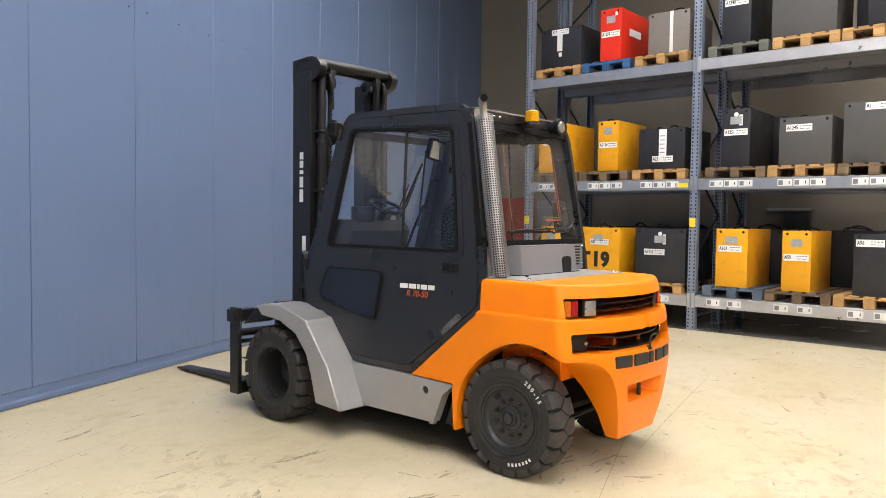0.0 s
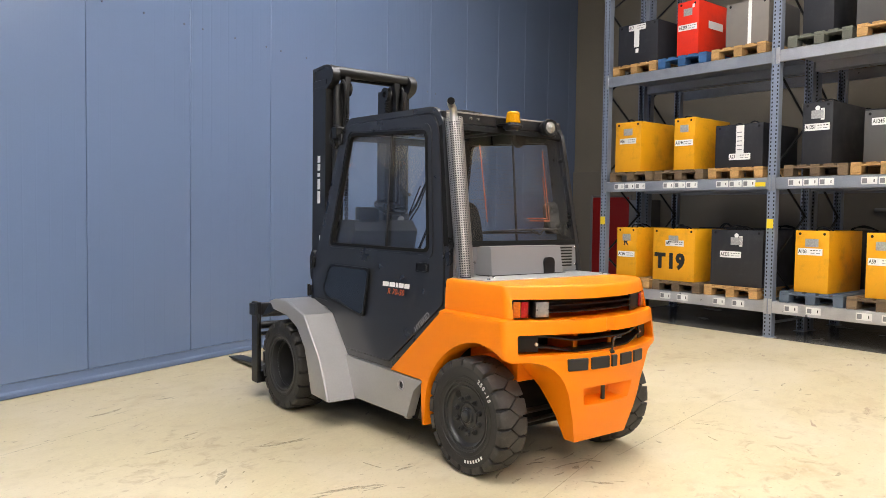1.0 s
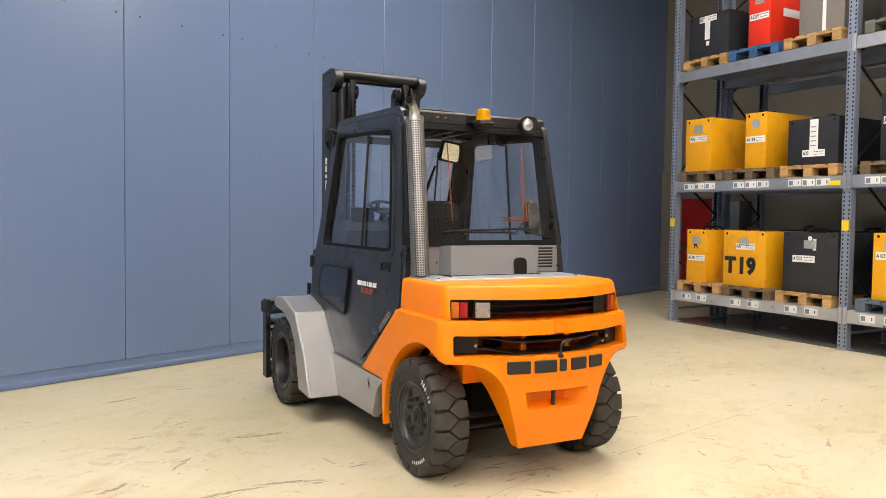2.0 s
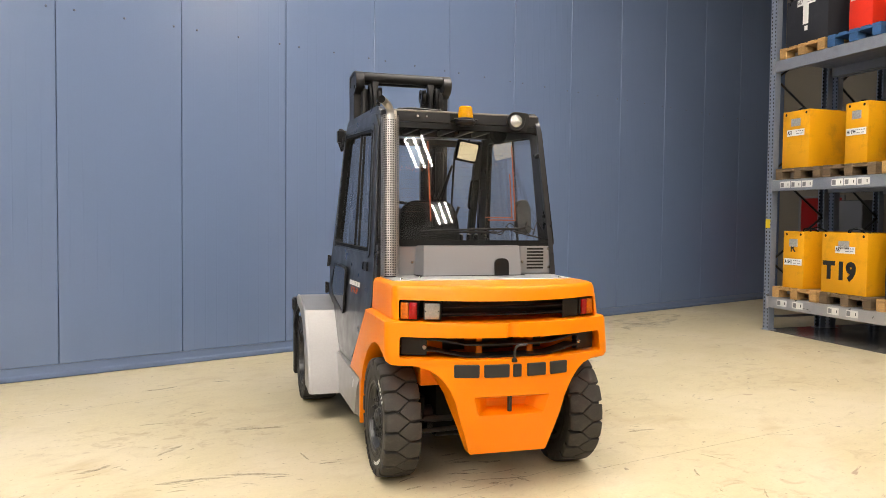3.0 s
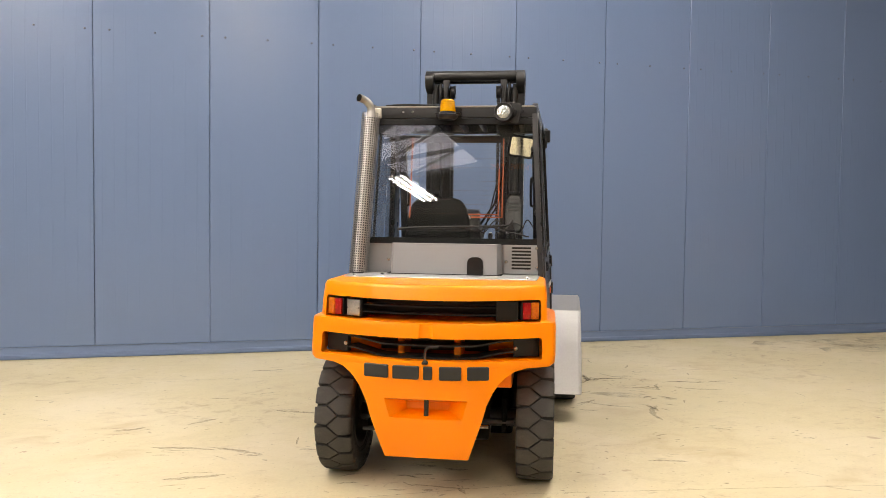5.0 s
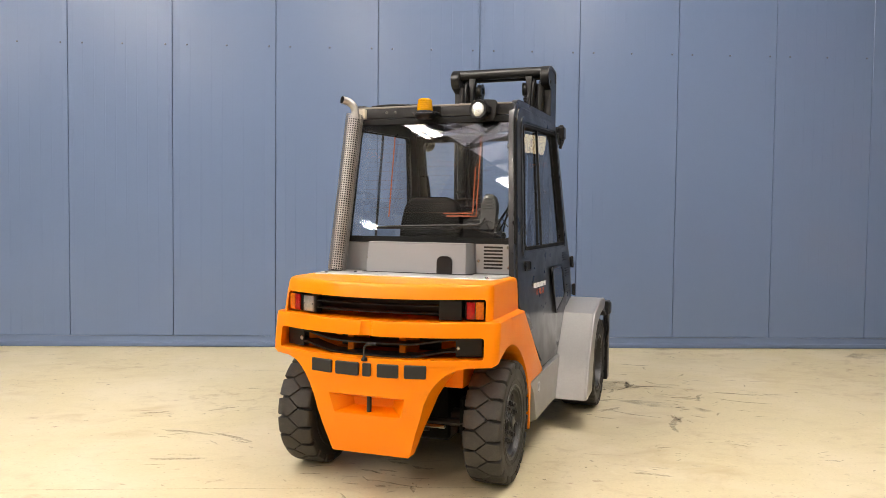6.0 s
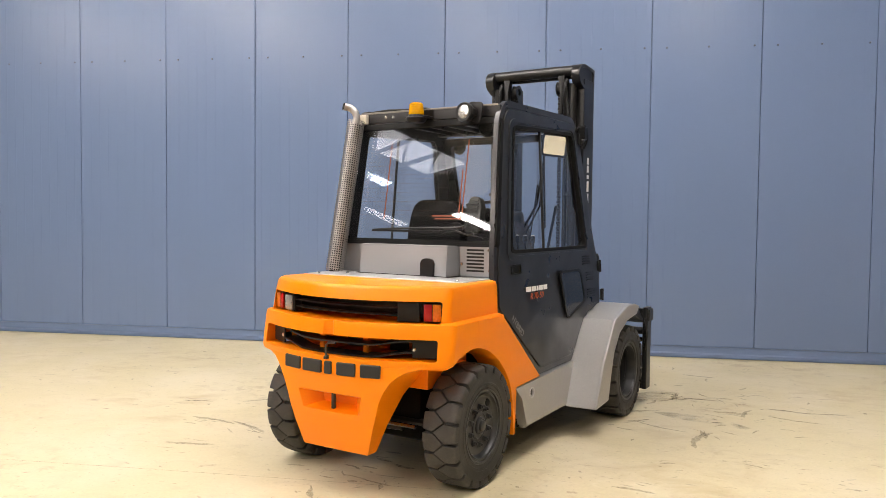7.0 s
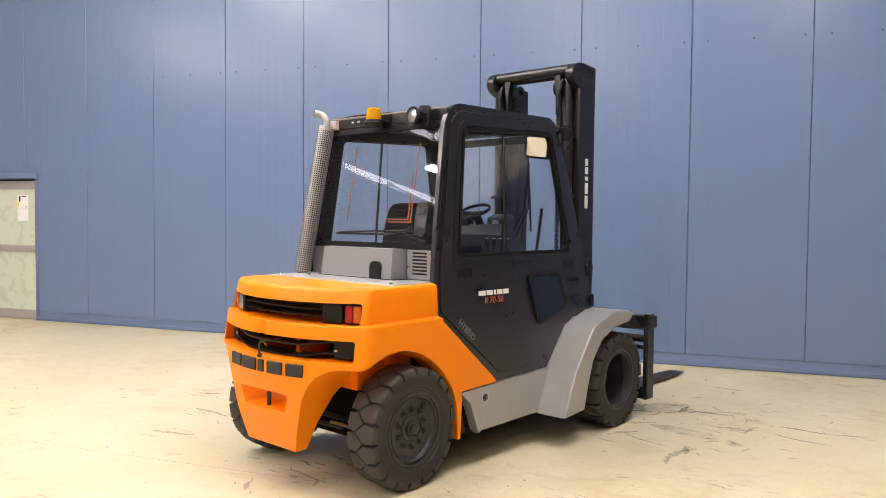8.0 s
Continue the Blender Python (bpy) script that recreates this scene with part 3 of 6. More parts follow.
part("frame", joined(box(-2.76, -2.705, 3.375, 3.409, 0.032, 1.995, 0.004), box(-1.755, -1.70, 3.375, 3.409, 0.032, 1.995, 0.004), box(-2.70, -1.76, 3.375, 3.409, 1.955, 1.995, 0.004)), PALE_WALL, rd)
cab2 = thing("wall_cabinet", "pale grey steel cabinet on the taupe wall", "cabinet", RACK)
part("body", box(-1.52, -1.02, 3.09, 3.409, 0.95, 1.89, 0.01), B_GREY, cab2)
part("front", box(-1.51, -1.03, 3.065, 3.088, 0.96, 1.88, 0.008), SILVER_PLASTIC, cab2)
unit = thing("wall_unit", "dark wall-mounted charger under a steel rail", "charger", RACK)
part("rail", box(2.95, 3.66, 3.29, 3.409, 1.69, 1.74, 0.008), SILVER, unit)
part("body", box(3.27, 3.62, 3.23, 3.409, 1.38, 1.66, 0.012), B_BLACK, unit)

# scuffs and specks on the floor: x, y, length, heading of the plain ones, then a scatter of small ones
rnd = random.Random(31)
SCUFFS = ((4.52, 3.93, 0.17, -15), (3.40, 2.15, 0.17, 26), (3.65, 1.44, 0.42, -36), (3.97, 3.95, 0.32, 1), (4.11, 2.34, 0.37, -23), (4.11, 1.36, 0.15, -18),
          (7.10, -1.05, 0.08, -58), (8.76, -0.62, 0.12, -57), (4.84, 0.43, 0.10, -83), (2.95, 2.10, 0.23, 12), (3.34, 1.55, 0.44, -20), (3.48, 2.23, 0.13, 20),
          (7.69, 2.60, 0.28, -22), (7.01, 1.16, 0.12, -34), (6.83, 1.82, 0.22, 90), (6.41, 2.12, 0.23, 25), (7.13, 2.50, 0.20, 8), (6.23, 0.62, 0.25, -18),
          (7.93, 2.54, 0.22, 3), (7.45, 0.83, 0.10, -11), (3.92, 2.97, 0.13, 0), (4.50, 0.28, 0.16, 109), (6.49, 1.12, 0.10, 8), (3.43, 1.00, 0.35, 1))
# broad stains: x, y, length, heading, half width
STAINS = ((11.2, 4.0, 2.2, 20, 0.40), (10.3, 4.3, 1.6, 5, 0.22), (6.6, 2.9, 1.0, 15, 0.22), (6.9, 2.2, 0.8, -30, 0.18))
smears = bmesh.new()
stains = bmesh.new()


def smear(x, y, length, heading, wide, bend, into=None):
    """A tapering, ragged, slightly bent streak lying on the floor."""
    n = max(4, int(length / (0.2 if into else 0.025)))
    a = radians(heading)
    u, v = Vector((math.cos(a), math.sin(a), 0)), Vector((-math.sin(a), math.cos(a), 0))
    prev = None
    into = into or smears
    for i in range(n + 1):
        q = i / n - 0.5
        c = Vector((x, y, 0.0025 if into is smears else 0.0012)) + u * (q * length) + v * (bend * length * (0.25 - q * q))
        w = wide * (1 - (2 * q) ** 2) ** 0.5 * rnd.uniform(0.5, 1.2) + 0.001
        pair = [into.verts.new(c + v * w * rnd.uniform(0.6, 1.1)), into.verts.new(c - v * w * rnd.uniform(0.6, 1.1))]
        if prev:
            into.faces.new((prev[0], prev[1], pair[1], pair[0]))
        prev = pair


for x, y, length, heading in SCUFFS:
    smear(x, y, length, heading, 0.010 + 0.042 * min(length, 0.3), rnd.uniform(-0.5, 0.5))
    for k in range(3):
        smear(x + rnd.uniform(-0.12, 0.12), y + rnd.uniform(-0.12, 0.12), length * rnd.uniform(0.2, 0.5), heading + rnd.uniform(-14, 14), 0.006, rnd.uniform(-0.4, 0.4))
# a denser patch of dark smears beneath the truck's rear
for k in range(15):
    smear(rnd.gauss(4.66, 0.17), rnd.gauss(0.72, 0.14), rnd.uniform(0.06, 0.20), rnd.gauss(-22, 25), rnd.uniform(0.006, 0.02), rnd.uniform(-0.5, 0.5))
for k in range(45):
    smear(rnd.gauss(6.9, 0.55), rnd.gauss(2.6, 0.5), rnd.uniform(0.03, 0.16), rnd.uniform(-90, 90), rnd.uniform(0.004, 0.016), rnd.uniform(-0.5, 0.5))
for k in range(16):
    smear(rnd.gauss(6.8, 0.5), rnd.gauss(2.5, 0.5), rnd.uniform(0.15, 0.45), rnd.gauss(10, 30), rnd.uniform(0.015, 0.035), rnd.uniform(-0.5, 0.5))
for k in range(300):
    smear(rnd.uniform(-4, 11), rnd.uniform(-4, 4.7), rnd.uniform(0.015, 0.05) if k % 3 else rnd.uniform(0.06, 0.2), rnd.uniform(-90, 90), rnd.uniform(0.003, 0.013), rnd.uniform(-0.5, 0.5))
for x, y, length, heading in ((3.7, 0.47, 3.4, -1), (6.3, 0.11, 2.6, -10), (3.3, 3.61, 1.5, 2)):
    smear(x, y, length, heading, 0.003, 0.01)
for x, y, length, heading, wide in STAINS:
    smear(x, y, length, heading, wide, 0.1, stains)
solid("floor_stains", stains, STAIN, "broad faint brown stains on the concrete floor", "floor marks", kind="stuff")
solid("floor_scuffs", smears, SCUFF, "dark rubber scuffs and specks on the concrete floor", "floor marks", kind="stuff")

# lights under the roof: rows of three-tube battens, translucent roof sheets, and two unseen fill sheets
batten = thing("ceiling_light", "dark batten with three lit fluorescent tubes", "ceiling light", pose(3.47, -4.95, 6.42), "fluorescent battens")
part("tray", box(-0.22, 0.22, -0.78, 0.78, 0.045, 0.10, 0.01), B_BLACK, batten)
for y in (-0.6, 0.6):
    part("hanger", tube([(0, y, 0.085), (0, y, HIGH - 6.42 + 0.01)], 0.008, 6), SILVER, batten)
for x in (-0.165, 0.0, 0.165):
    part("tube", tube([(x, -0.75, 0), (x, 0.75, 0)], 0.028, 12), TUBE_GLOW, batten, "lit fluorescent tube")
# battens at x = 8.7 and y = 0.5 are placed to balance brightness
for x in (8.7, 3.47, -1.8, -7.4):
    for y in (-12.65, -8.75, -4.95, -1.1):
        if y > -10 and (x, y) not in ((3.47, -4.95), (8.7, -1.1), (8.7, -8.75), (-7.4, -1.1)) or (x, y) == (3.47, -12.65):
            copy_thing(batten, pose(x, 0.5 if (x, y) == (3.47, -1.1) else y, 6.42))
# the last two sheets are added fill over both sides of the truck
for x0, x1, y0, y1, glow in ((-7.0, -5.5, -6.6, -3.2, SKY_MID), (-2.3, -0.3, -9.0, -5.3, SKY_DIM), (-11.9, -11.35, -9.0, -0.5, SKY_MID), (5.9, 8.5, -2.0, 2.8, FILL_BRIGHT), (-0.9, 2.4, -2.0, 2.4, FILL_GLOW)):
    sky = thing("roof_light", "white translucent roof light or added fill panel, crossed by dark trusses", "roof light", group="roof lights")
    part("sheet", box(x0, x1, y0, y1, HIGH - 0.05, HIGH - 0.02), glow, sky, "glowing translucent sheet")
    for i in range(5):
        y = y0 + (y1 - y0) * i / 4
        part("truss", tube([(x0 - 0.1, y, HIGH - 0.12), (x1 + 0.1, y, HIGH - 0.12)], 0.05, 6), SILVER, sky)
        if i < 4:
            part("truss", tube([(x0, y, HIGH - 0.14), (x1, y + (y1 - y0) / 4, HIGH - 0.14)], 0.03, 6), SILVER, sky)

# ---- pallet rack ----
UP = (0.315, 3.0, 5.69)
LEVELS = (0.503, 2.08, 3.675)
rack = thing("pallet_rack", "blue-grey steel pallet rack with three loaded levels", "rack", RACK)
c = [(-0.055, 0), (0.055, 0), (0.055, 0.09), (0.03, 0.09), (0.03, 0.075), (0.048, 0.075), (0.048, 0.006), (-0.048, 0.006), (-0.048, 0.075), (-0.03, 0.075), (-0.03, 0.09), (-0.055, 0.09)]
up_mesh = mesh_of("upright", prism(c, 0.032, 6.3, "z"), PUNCHED)
foot_mesh = mesh_of("foot_plate", box(-0.075, 0.075, -0.03, 0.12, 0.0312, 0.037), GALV)
for x in UP:
    for y, s in ((0.0, 1), (0.98, -1), (1.07, 1), (1.97, -1)):
        u = part("upright", up_mesh, None, rack)
        u.matrix_local = pose(x, y, 0, 0, 0, 0 if s > 0 else 180)
        f = part("foot_plate", foot_mesh, None, rack)
        f.matrix_local = pose(x, y, 0, 0, 0, 0 if s > 0 else 180)
    z, flip = 0.35, False
    while z < 5.8:
        for y0, y1 in ((0.06, 0.92), (1.13, 1.91)):
            a, b = ((y0, y1) if flip else (y1, y0))
            part("brace", tube([(x, a, z), (x, b, z + 0.62)], 0.016, 6), STEEL_DARK, rack)
        z += 0.62
        flip = not flip
    for y0, y1 in ((0.06, 0.92), (1.13, 1.91)):
        part("brace", box(x - 0.015, x + 0.015, y0, y1, 0.2, 0.23), GALV, rack)
for i in range(2):
    x0, x1 = UP[i] + 0.057, UP[i + 1] - 0.057
    for lv, z in enumerate(LEVELS):
        for y in (-0.012, 0.945, 1.055, 1.937):
            m = ZINC if (lv == 0 or (i == 1 and lv == 2)) else GALV
            b = [(y, z - 0.152), (y + 0.045, z - 0.152), (y + 0.045, z), (y + 0.012, z), (y + 0.012, z - 0.008), (y, z - 0.008)]
            part("beam", prism(b, x0, x1, "x", 0.004, 1), m, rack)
            if y < 0:
                for xe in (x0 - 0.05, x1 + 0.004):
                    part("beam_hook", box(xe, xe + 0.046, -0.016, -0.003, z - 0.17, z + 0.03, 0.003, 1), m, rack)
        deck_mesh = mesh_of("deck_panel", box(x0, x1, 0.0, 0.143, z - 0.03, z - 0.002), GALV if i == 0 else ZINC)
        for k in range(6):
            part("deck_panel", deck_mesh, None, rack).location = (0, 0.035 + 0.15 * k, 0)
        # shelf labels
        for s in ((0.16, 0.35, 0.54, 1.02, 1.21, 1.40, 1.86, 2.05, 2.24) if lv == 1 else (0.16, 0.44, 1.02, 1.30, 1.86, 2.14) if lv == 0 else ()):
            lab = part("shelf_label", box(x0 + s, x0 + s + 0.175, -0.0155, -0.0125, z - 0.115, z - 0.03), PAPER, rack, "white shelf label")
            part("mark", box(x0 + s + 0.012, x0 + s + 0.065, -0.0168, -0.0156, z - 0.102, z - 0.045), GREY_PRINT, lab)
            part("mark", box(x0 + s + 0.135, x0 + s + 0.146, -0.0168, -0.0156, z - 0.09, z - 0.055), INK, lab)
        if lv == 1 and i == 0:
            part("shelf_label", box(x1 - 0.2, x1 - 0.02, -0.0155, -0.0125, z - 0.115, z - 0.06), YELLOW_TAPE, rack, "yellow shelf label")
for x in UP[:2]:
    part("sticker", box(x - 0.05, x + 0.035, -0.004, -0.0008, 1.43, 1.55), YELLOW_TAPE, rack, "yellow load sticker")


def pallet(label, material):
    """A four-way pallet, 0.77 m wide at its front and 1.15 m deep."""
    p = thing("pallet", label, "pallet", group="pallets on the rack")
    top = mesh_of("top_board", box(-0.06, 0.06, 0, 1.15, 0.122, 0.144, 0.003, 1), material)
    wide = mesh_of("cross_board", box(-0.385, 0.385, 0, 0.145, 0.10, 0.1215, 0.003, 1), material)
    block = mesh_of("block", box(-0.06, 0.06, 0, 0.145, 0.0222, 0.0998, 0.004, 1), material)
    low = mesh_of("bottom_board", box(-0.058, 0.058, 0, 1.15, 0.0, 0.022, 0.003, 1), material)
    for x in (-0.325, -0.162, 0, 0.162, 0.325):
        part("top_board", top, None, p).location = (x, 0, 0)
    for y in (0, 0.5, 1.005):
        part("cross_board", wide, None, p).location = (0, y, 0)
        for x in (-0.327, 0, 0.327):
            part("block", block, None, p).location = (x, y, 0)
    for x in (-0.327, 0, 0.327):
        part("bottom_board", low, None, p).location = (x, 0, 0)
    return p


wood = {"pine": PINE, "old": PINE_OLD, "blue": PINE_BLUE, "grey": PINE_GREY, "slate": PINE_SLATE}
words = {"pine": "pale pine pallet on the rack beam", "old": "dark weathered wooden pallet on the rack", "blue": "blue painted wooden pallet on the rack", "grey": "grey-green stained wooden pallet on the rack", "slate": "faded blue-grey wooden pallet on the rack"}
first = {}


def put_pallet(kind, x, lv, yaw=0.0):
    m = RACK @ pose(x, -0.01, LEVELS[lv] + 0.0005, 0, 0, yaw)
    if kind in first:
        return copy_thing(first[kind], m)
    first[kind] = pallet(words[kind], wood[kind])
    first[kind].matrix_world = m
    return first[kind]


rnd = random.Random(4)


def battery(x0, x1, lv, high, deep, paint, label, code="", code_at=(0.0, 0.6), plate=True, y=0.045, extra=None):
    """A traction battery in a steel tray: rim, lid recess, lifting holes, number label, type plate, cables."""
    w = x1 - x0
    th = thing("traction_battery", label, "battery", RACK @ pose((x0 + x1) / 2, y, LEVELS[lv] + 0.145, 0, 0, rnd.uniform(-0.8, 0.8)), "batteries on the rack")
    out = rounded([(-w / 2, 0), (w / 2, 0), (w / 2, deep), (-w / 2, deep)], 0.012, 2)
    body = loft([(0, inset(out, 0.004)), (0.006, out), (high - 0.004, out), (high, inset(out, 0.003)), (high, inset(out, 0.012)), (high - 0.035, inset(out, 0.013))])
    part("tray", body, paint, th)
    part("cells", box(-w / 2 + 0.02, w / 2 - 0.02, 0.03, deep - 0.03, high - 0.033, high - 0.012, 0.004, 1), B_BLACK, th, "black cell tops")
    cut = mesh_of("lifting_hole", moved(lathe([(0, -0.0015), (0.013, -0.0015), (0.017, 0)], "y", 14), pose(0, -0.0008, 0)), BLACK)
    for x in (-w / 2 + 0.06, w / 2 - 0.06):
        part("lifting_hole", cut, None, th).location = (x, 0, high - 0.04)
    if plate:
        pw = min(0.16, w * 0.4)
        part("type_plate", box(-pw / 2, pw / 2, -0.004, -0.0005, high - 0.20, high - 0.10), TAG, th, "grey metal type plate")
    if code:
        lw = min(0.30, w * 0.86)
        cx, cz = code_at
        lab = part("number_label", box(cx - lw / 2, cx + lw / 2, -0.004, -0.0006, cz * high - 0.042, cz * high + 0.042), PAPER, th, "white number label")
        part("number", moved(lettering(code, 0.066, 0.0006, "LEFT", wide=0.72, bold=0.0012), Matrix.Translation((cx - lw / 2 + 0.01, -0.0048, cz * high)) @ pose(0, 0, 0, 90)), INK, lab)
        for k in range(4):
            bx = cx - lw / 2 + lw * (0.52 + 0.115 * k)
            part("print", box(bx, bx + lw * 0.07, -0.005, -0.0042, cz * high + 0.013, cz * high + 0.022), INK, lab)
        for k in range(2):
            bx = cx - lw / 2 + lw * (0.53 + 0.22 * k)
            part("print", box(bx, bx + lw * 0.16, -0.005, -0.0042, cz * high - 0.02, cz * high - 0.012), GREY_PRINT, lab)
    for k in range(2):
        a = rnd.uniform(-w / 3, 0)
        b = a + rnd.uniform(0.1, w / 2.2)
        yy = rnd.uniform(0.12, deep * 0.4)
        part("cable", tube(arc_points([(a, yy, high - 0.02), (a + 0.02, yy, high + 0.03), ((a + b) / 2, yy + 0.05, high + rnd.uniform(0.03, 0.07)), (b, yy + 0.1, high + 0.01), (b, yy + 0.12, high - 0.02)], 4), 0.011, 6), BLACK, th, "black battery cable")
    if extra:
        extra(th, w, high)
    return th


def stencil(th, w, h):
    for ch, dx in (("T", -0.30), ("1", -0.10), ("9", 0.05)):
        part("stencilled_mark", moved(lettering(ch, 0.29, 0.006, "LEFT", wide=0.95, bold=0.015), Matrix.Translation((dx, -0.0015, 0.36 * h)) @ pose(0, 0, 0, 90)), INK, th, "black stencilled character")


def letter_r(th, w, h):
    part("letter_mark", moved(lettering("R", 0.14, 0.0006, bold=0.004), Matrix.Translation((-0.01, -0.0015, 0.70 * h)) @ pose(0, 0, 0, 90)), INK, th)


def strip(th, w, h):
    part("long_label", box(-0.035, 0.075, -0.004, -0.0006, h * 0.30, h * 0.97), PAPER, th, "tall white instruction label")
    for k in range(5):
        part("print", box(-0.02, 0.05, -0.005, -0.0042, h * (0.4 + 0.1 * k), h * (0.4 + 0.1 * k) + 0.012), GREY_PRINT, th)


def short_strip(th, w, h):
    part("long_label", box(-0.06, 0.03, -0.004, -0.0006, h * 0.42, h * 0.86), PAPER, th, "white instruction label")
    part("long_label", box(-0.03, 0.02, -0.004, -0.0006, h * 0.28, h * 0.38), PAPER, th)


def strap(th, w, h):
    part("strap", box(0.02, 0.065, -0.006, -0.0006, 0.0, h), PAPER, th, "white strap over the front")


def warning(th, w, h):
    part("round_sign", moved(lathe([(0, -0.001), (0.028, -0.001), (0.03, 0)], "y", 16), pose(0, -0.0012, h - 0.075)), WHITE, th)
    part("side_sticker", box(0.04, 0.085, -0.004, -0.0006, h - 0.22, h - 0.08), PAPER, th)


def red_label(th, w, h):
    part("side_label", box(w / 2 + 0.0006, w / 2 + 0.004, 0.25, 0.62, h * 0.52, h * 0.66), PAPER, th, "white label on the side")
    part("small_sign", box(0.07, 0.105, -0.004, -0.0006, h - 0.10, h - 0.05), PAPER, th)


for i, kinds in enumerate((("pine", "old", "pine", "slate", "old", "pine"), ("old", "old", "pine", "old", "pine", "old"), ("pine", "blue", "pine", "grey", "pine", "pine"))):
    for x, kd in zip((0.82, 1.635, 2.48, 3.53, 4.34, 5.14), kinds):
        put_pallet(kd, x + rnd.uniform(-0.01, 0.01), i, rnd.uniform(-0.8, 0.8))
YB = "yellow steel traction battery with a white number label"
BB = "black steel traction battery with a white number label"
battery(0.555, 0.915, 0, 0.745, 0.91, B_YELLOW, YB, "A1241", (0.0, 0.46), extra=letter_r)
battery(1.208, 1.897, 0, 0.745, 0.91, B_YELLOW, "wide yellow traction battery with black stencilled characters", "A87", (0.02, 0.72), extra=stencil)
battery(2.149, 2.885, 0, 0.75, 0.91, B_BLACK, BB, "A1232", (-0.08, 0.56), extra=warning)
battery(3.303, 3.718, 0, 0.765, 0.94, B_YELLOW, YB, "A103", (-0.02, 0.66))
battery(4.138, 4.483, 0, 0.757, 0.94, B_YELLOW, YB, "A59", (0.0, 0.56))
battery(4.949, 5.60, 0, 0.74, 0.91, B_BLACK, "dark grey traction battery with a white number label", "A96", (-0.15, 0.85), plate=False)
battery(0.481, 0.95, 1, 0.748, 0.91, B_YELLOW, YB, "A56", (0.0, 0.62))
battery(1.513, 1.844, 1, 0.728, 0.91, B_YELLOW, YB, "A1194", (0.0, 0.52))
battery(2.164, 2.84, 1, 0.57, 0.94, B_BLACK, "low black traction battery with a tall white label", "A23", (0.02, 0.25), plate=False, extra=strip)
battery(3.339, 3.707, 1, 0.755, 0.91, B_BLACK, "tall black traction battery with a round sign", "A1251", (0.0, 0.60), extra=warning)
battery(4.063, 4.671, 1, 0.592, 0.77, B_GREY, "low grey traction battery with cables on top", "A1245", (-0.07, 0.78), plate=False)
battery(4.794, 5.55, 1, 0.72, 0.77, B_GREY, "large grey traction battery with a white number label", "A1", (0.0, 0.92), plate=False)
battery(0.492, 1.195, 2, 0.60, 0.94, B_BLACK, "black traction battery with taped white labels", "A17", (-0.01, 0.90), plate=False, extra=short_strip)
battery(1.515, 1.853, 2, 0.747, 0.94, B_RED, "red steel traction battery with white labels", "A1259", (0.0, 0.52), extra=red_label)
battery(2.269, 2.86, 2, 0.57, 0.86, B_TAUPE, "taupe traction battery with a white strap", plate=False, extra=strap)
battery(3.30, 3.675, 2, 0.75, 0.91, B_BLACK, BB, "A1240", (0.0, 0.72))
battery(3.93, 4.682, 2, 0.75, 0.86, B_GREY, "large grey traction battery with a torn white label", plate=False)
battery(5.012, 5.57, 2, 0.75, 0.86, B_BLACK, "black traction battery on a pine pallet", plate=False)
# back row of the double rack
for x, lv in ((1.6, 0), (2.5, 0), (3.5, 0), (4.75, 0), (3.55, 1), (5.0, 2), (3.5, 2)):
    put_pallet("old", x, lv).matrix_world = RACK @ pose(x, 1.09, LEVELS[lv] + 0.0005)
    battery(x - 0.34, x + 0.34, lv, 0.76, 0.8, B_BLACK, "black traction battery in the back row of the rack", plate=False, y=1.15)

# ---- forklift truck ----
TRUCK = thing("forklift_truck", "orange and charcoal four-wheel forklift truck with an enclosed cab", "forklift", pose(4.807, 0.787, -0.026, 0, 0, -22.9))
FLIP = Matrix.Diagonal((-1, 1, 1, 1))


def both(name, make, material, parent=TRUCK, label=""):
    """The part on the right side and its mirror image on the left."""
    return part(name, make(), material, parent, label), part(name, moved(make(), FLIP), material, parent, label)


def lean(bm):
    """Tumblehome of the cab sides above the door's middle."""
    for v in bm.verts:
        v.co.x -= math.copysign(max(0.0, v.co.z - 1.0) * 0.064 + max(0.0, 0.9 - v.co.y) * 0.058, v.co.x)
    return bm


def plan(w, yc, ye, yf, r=0.03, n=14):
    """Counterweight outline: bowed rear, rounded corners, straight sides."""
    k = (ye - yc) / w ** 2
    pts = [(-w, yf), (-w, ye + r)]
    s = 2 * k * w
    for t in (0.25, 0.5, 0.75):
        a, b, c = Vector((-w, ye + r)), Vector((-w, ye)), Vector((-w + r, ye - s * r))
        q = a * (1 - t) ** 2 + b * 2 * t * (1 - t) + c * t * t
        pts.append((q.x, q.y))
    xs = [-w + r + (2 * w - 2 * r) * i / n for i in range(n + 1)]
    pts += [(x, yc + k * x * x) for x in xs]
    return pts + [(-x, y) for x, y in reversed(pts[:5])]


# counterweight with slots, wheel arches and keel
sect = [(0.742, 0.640, -0.575, -0.385), (0.76, 0.656, -0.577, -0.383), (0.80, 0.660, -0.572, -0.375), (0.95, 0.660, -0.556, -0.35), (0.968, 0.656, -0.552, -0.345),
        (0.978, 0.616, -0.548, -0.34), (1.08, 0.612, -0.53, -0.32), (1.14, 0.608, -0.515, -0.303), (1.157, 0.600, -0.505, -0.295), (1.165, 0.585, -0.49, -0.28)]
hull = loft([(z, plan(w, yc, ye, 0.215)) for z, w, yc, ye in sect])
flank = [(-0.1, 0.965), (0.197, 0.965), (0.735, 0.522), (0.392, 0.514), (0.376, 0.235), (0.345, 0.235), (0.30, 0.5), (-0.1, 0.71)]
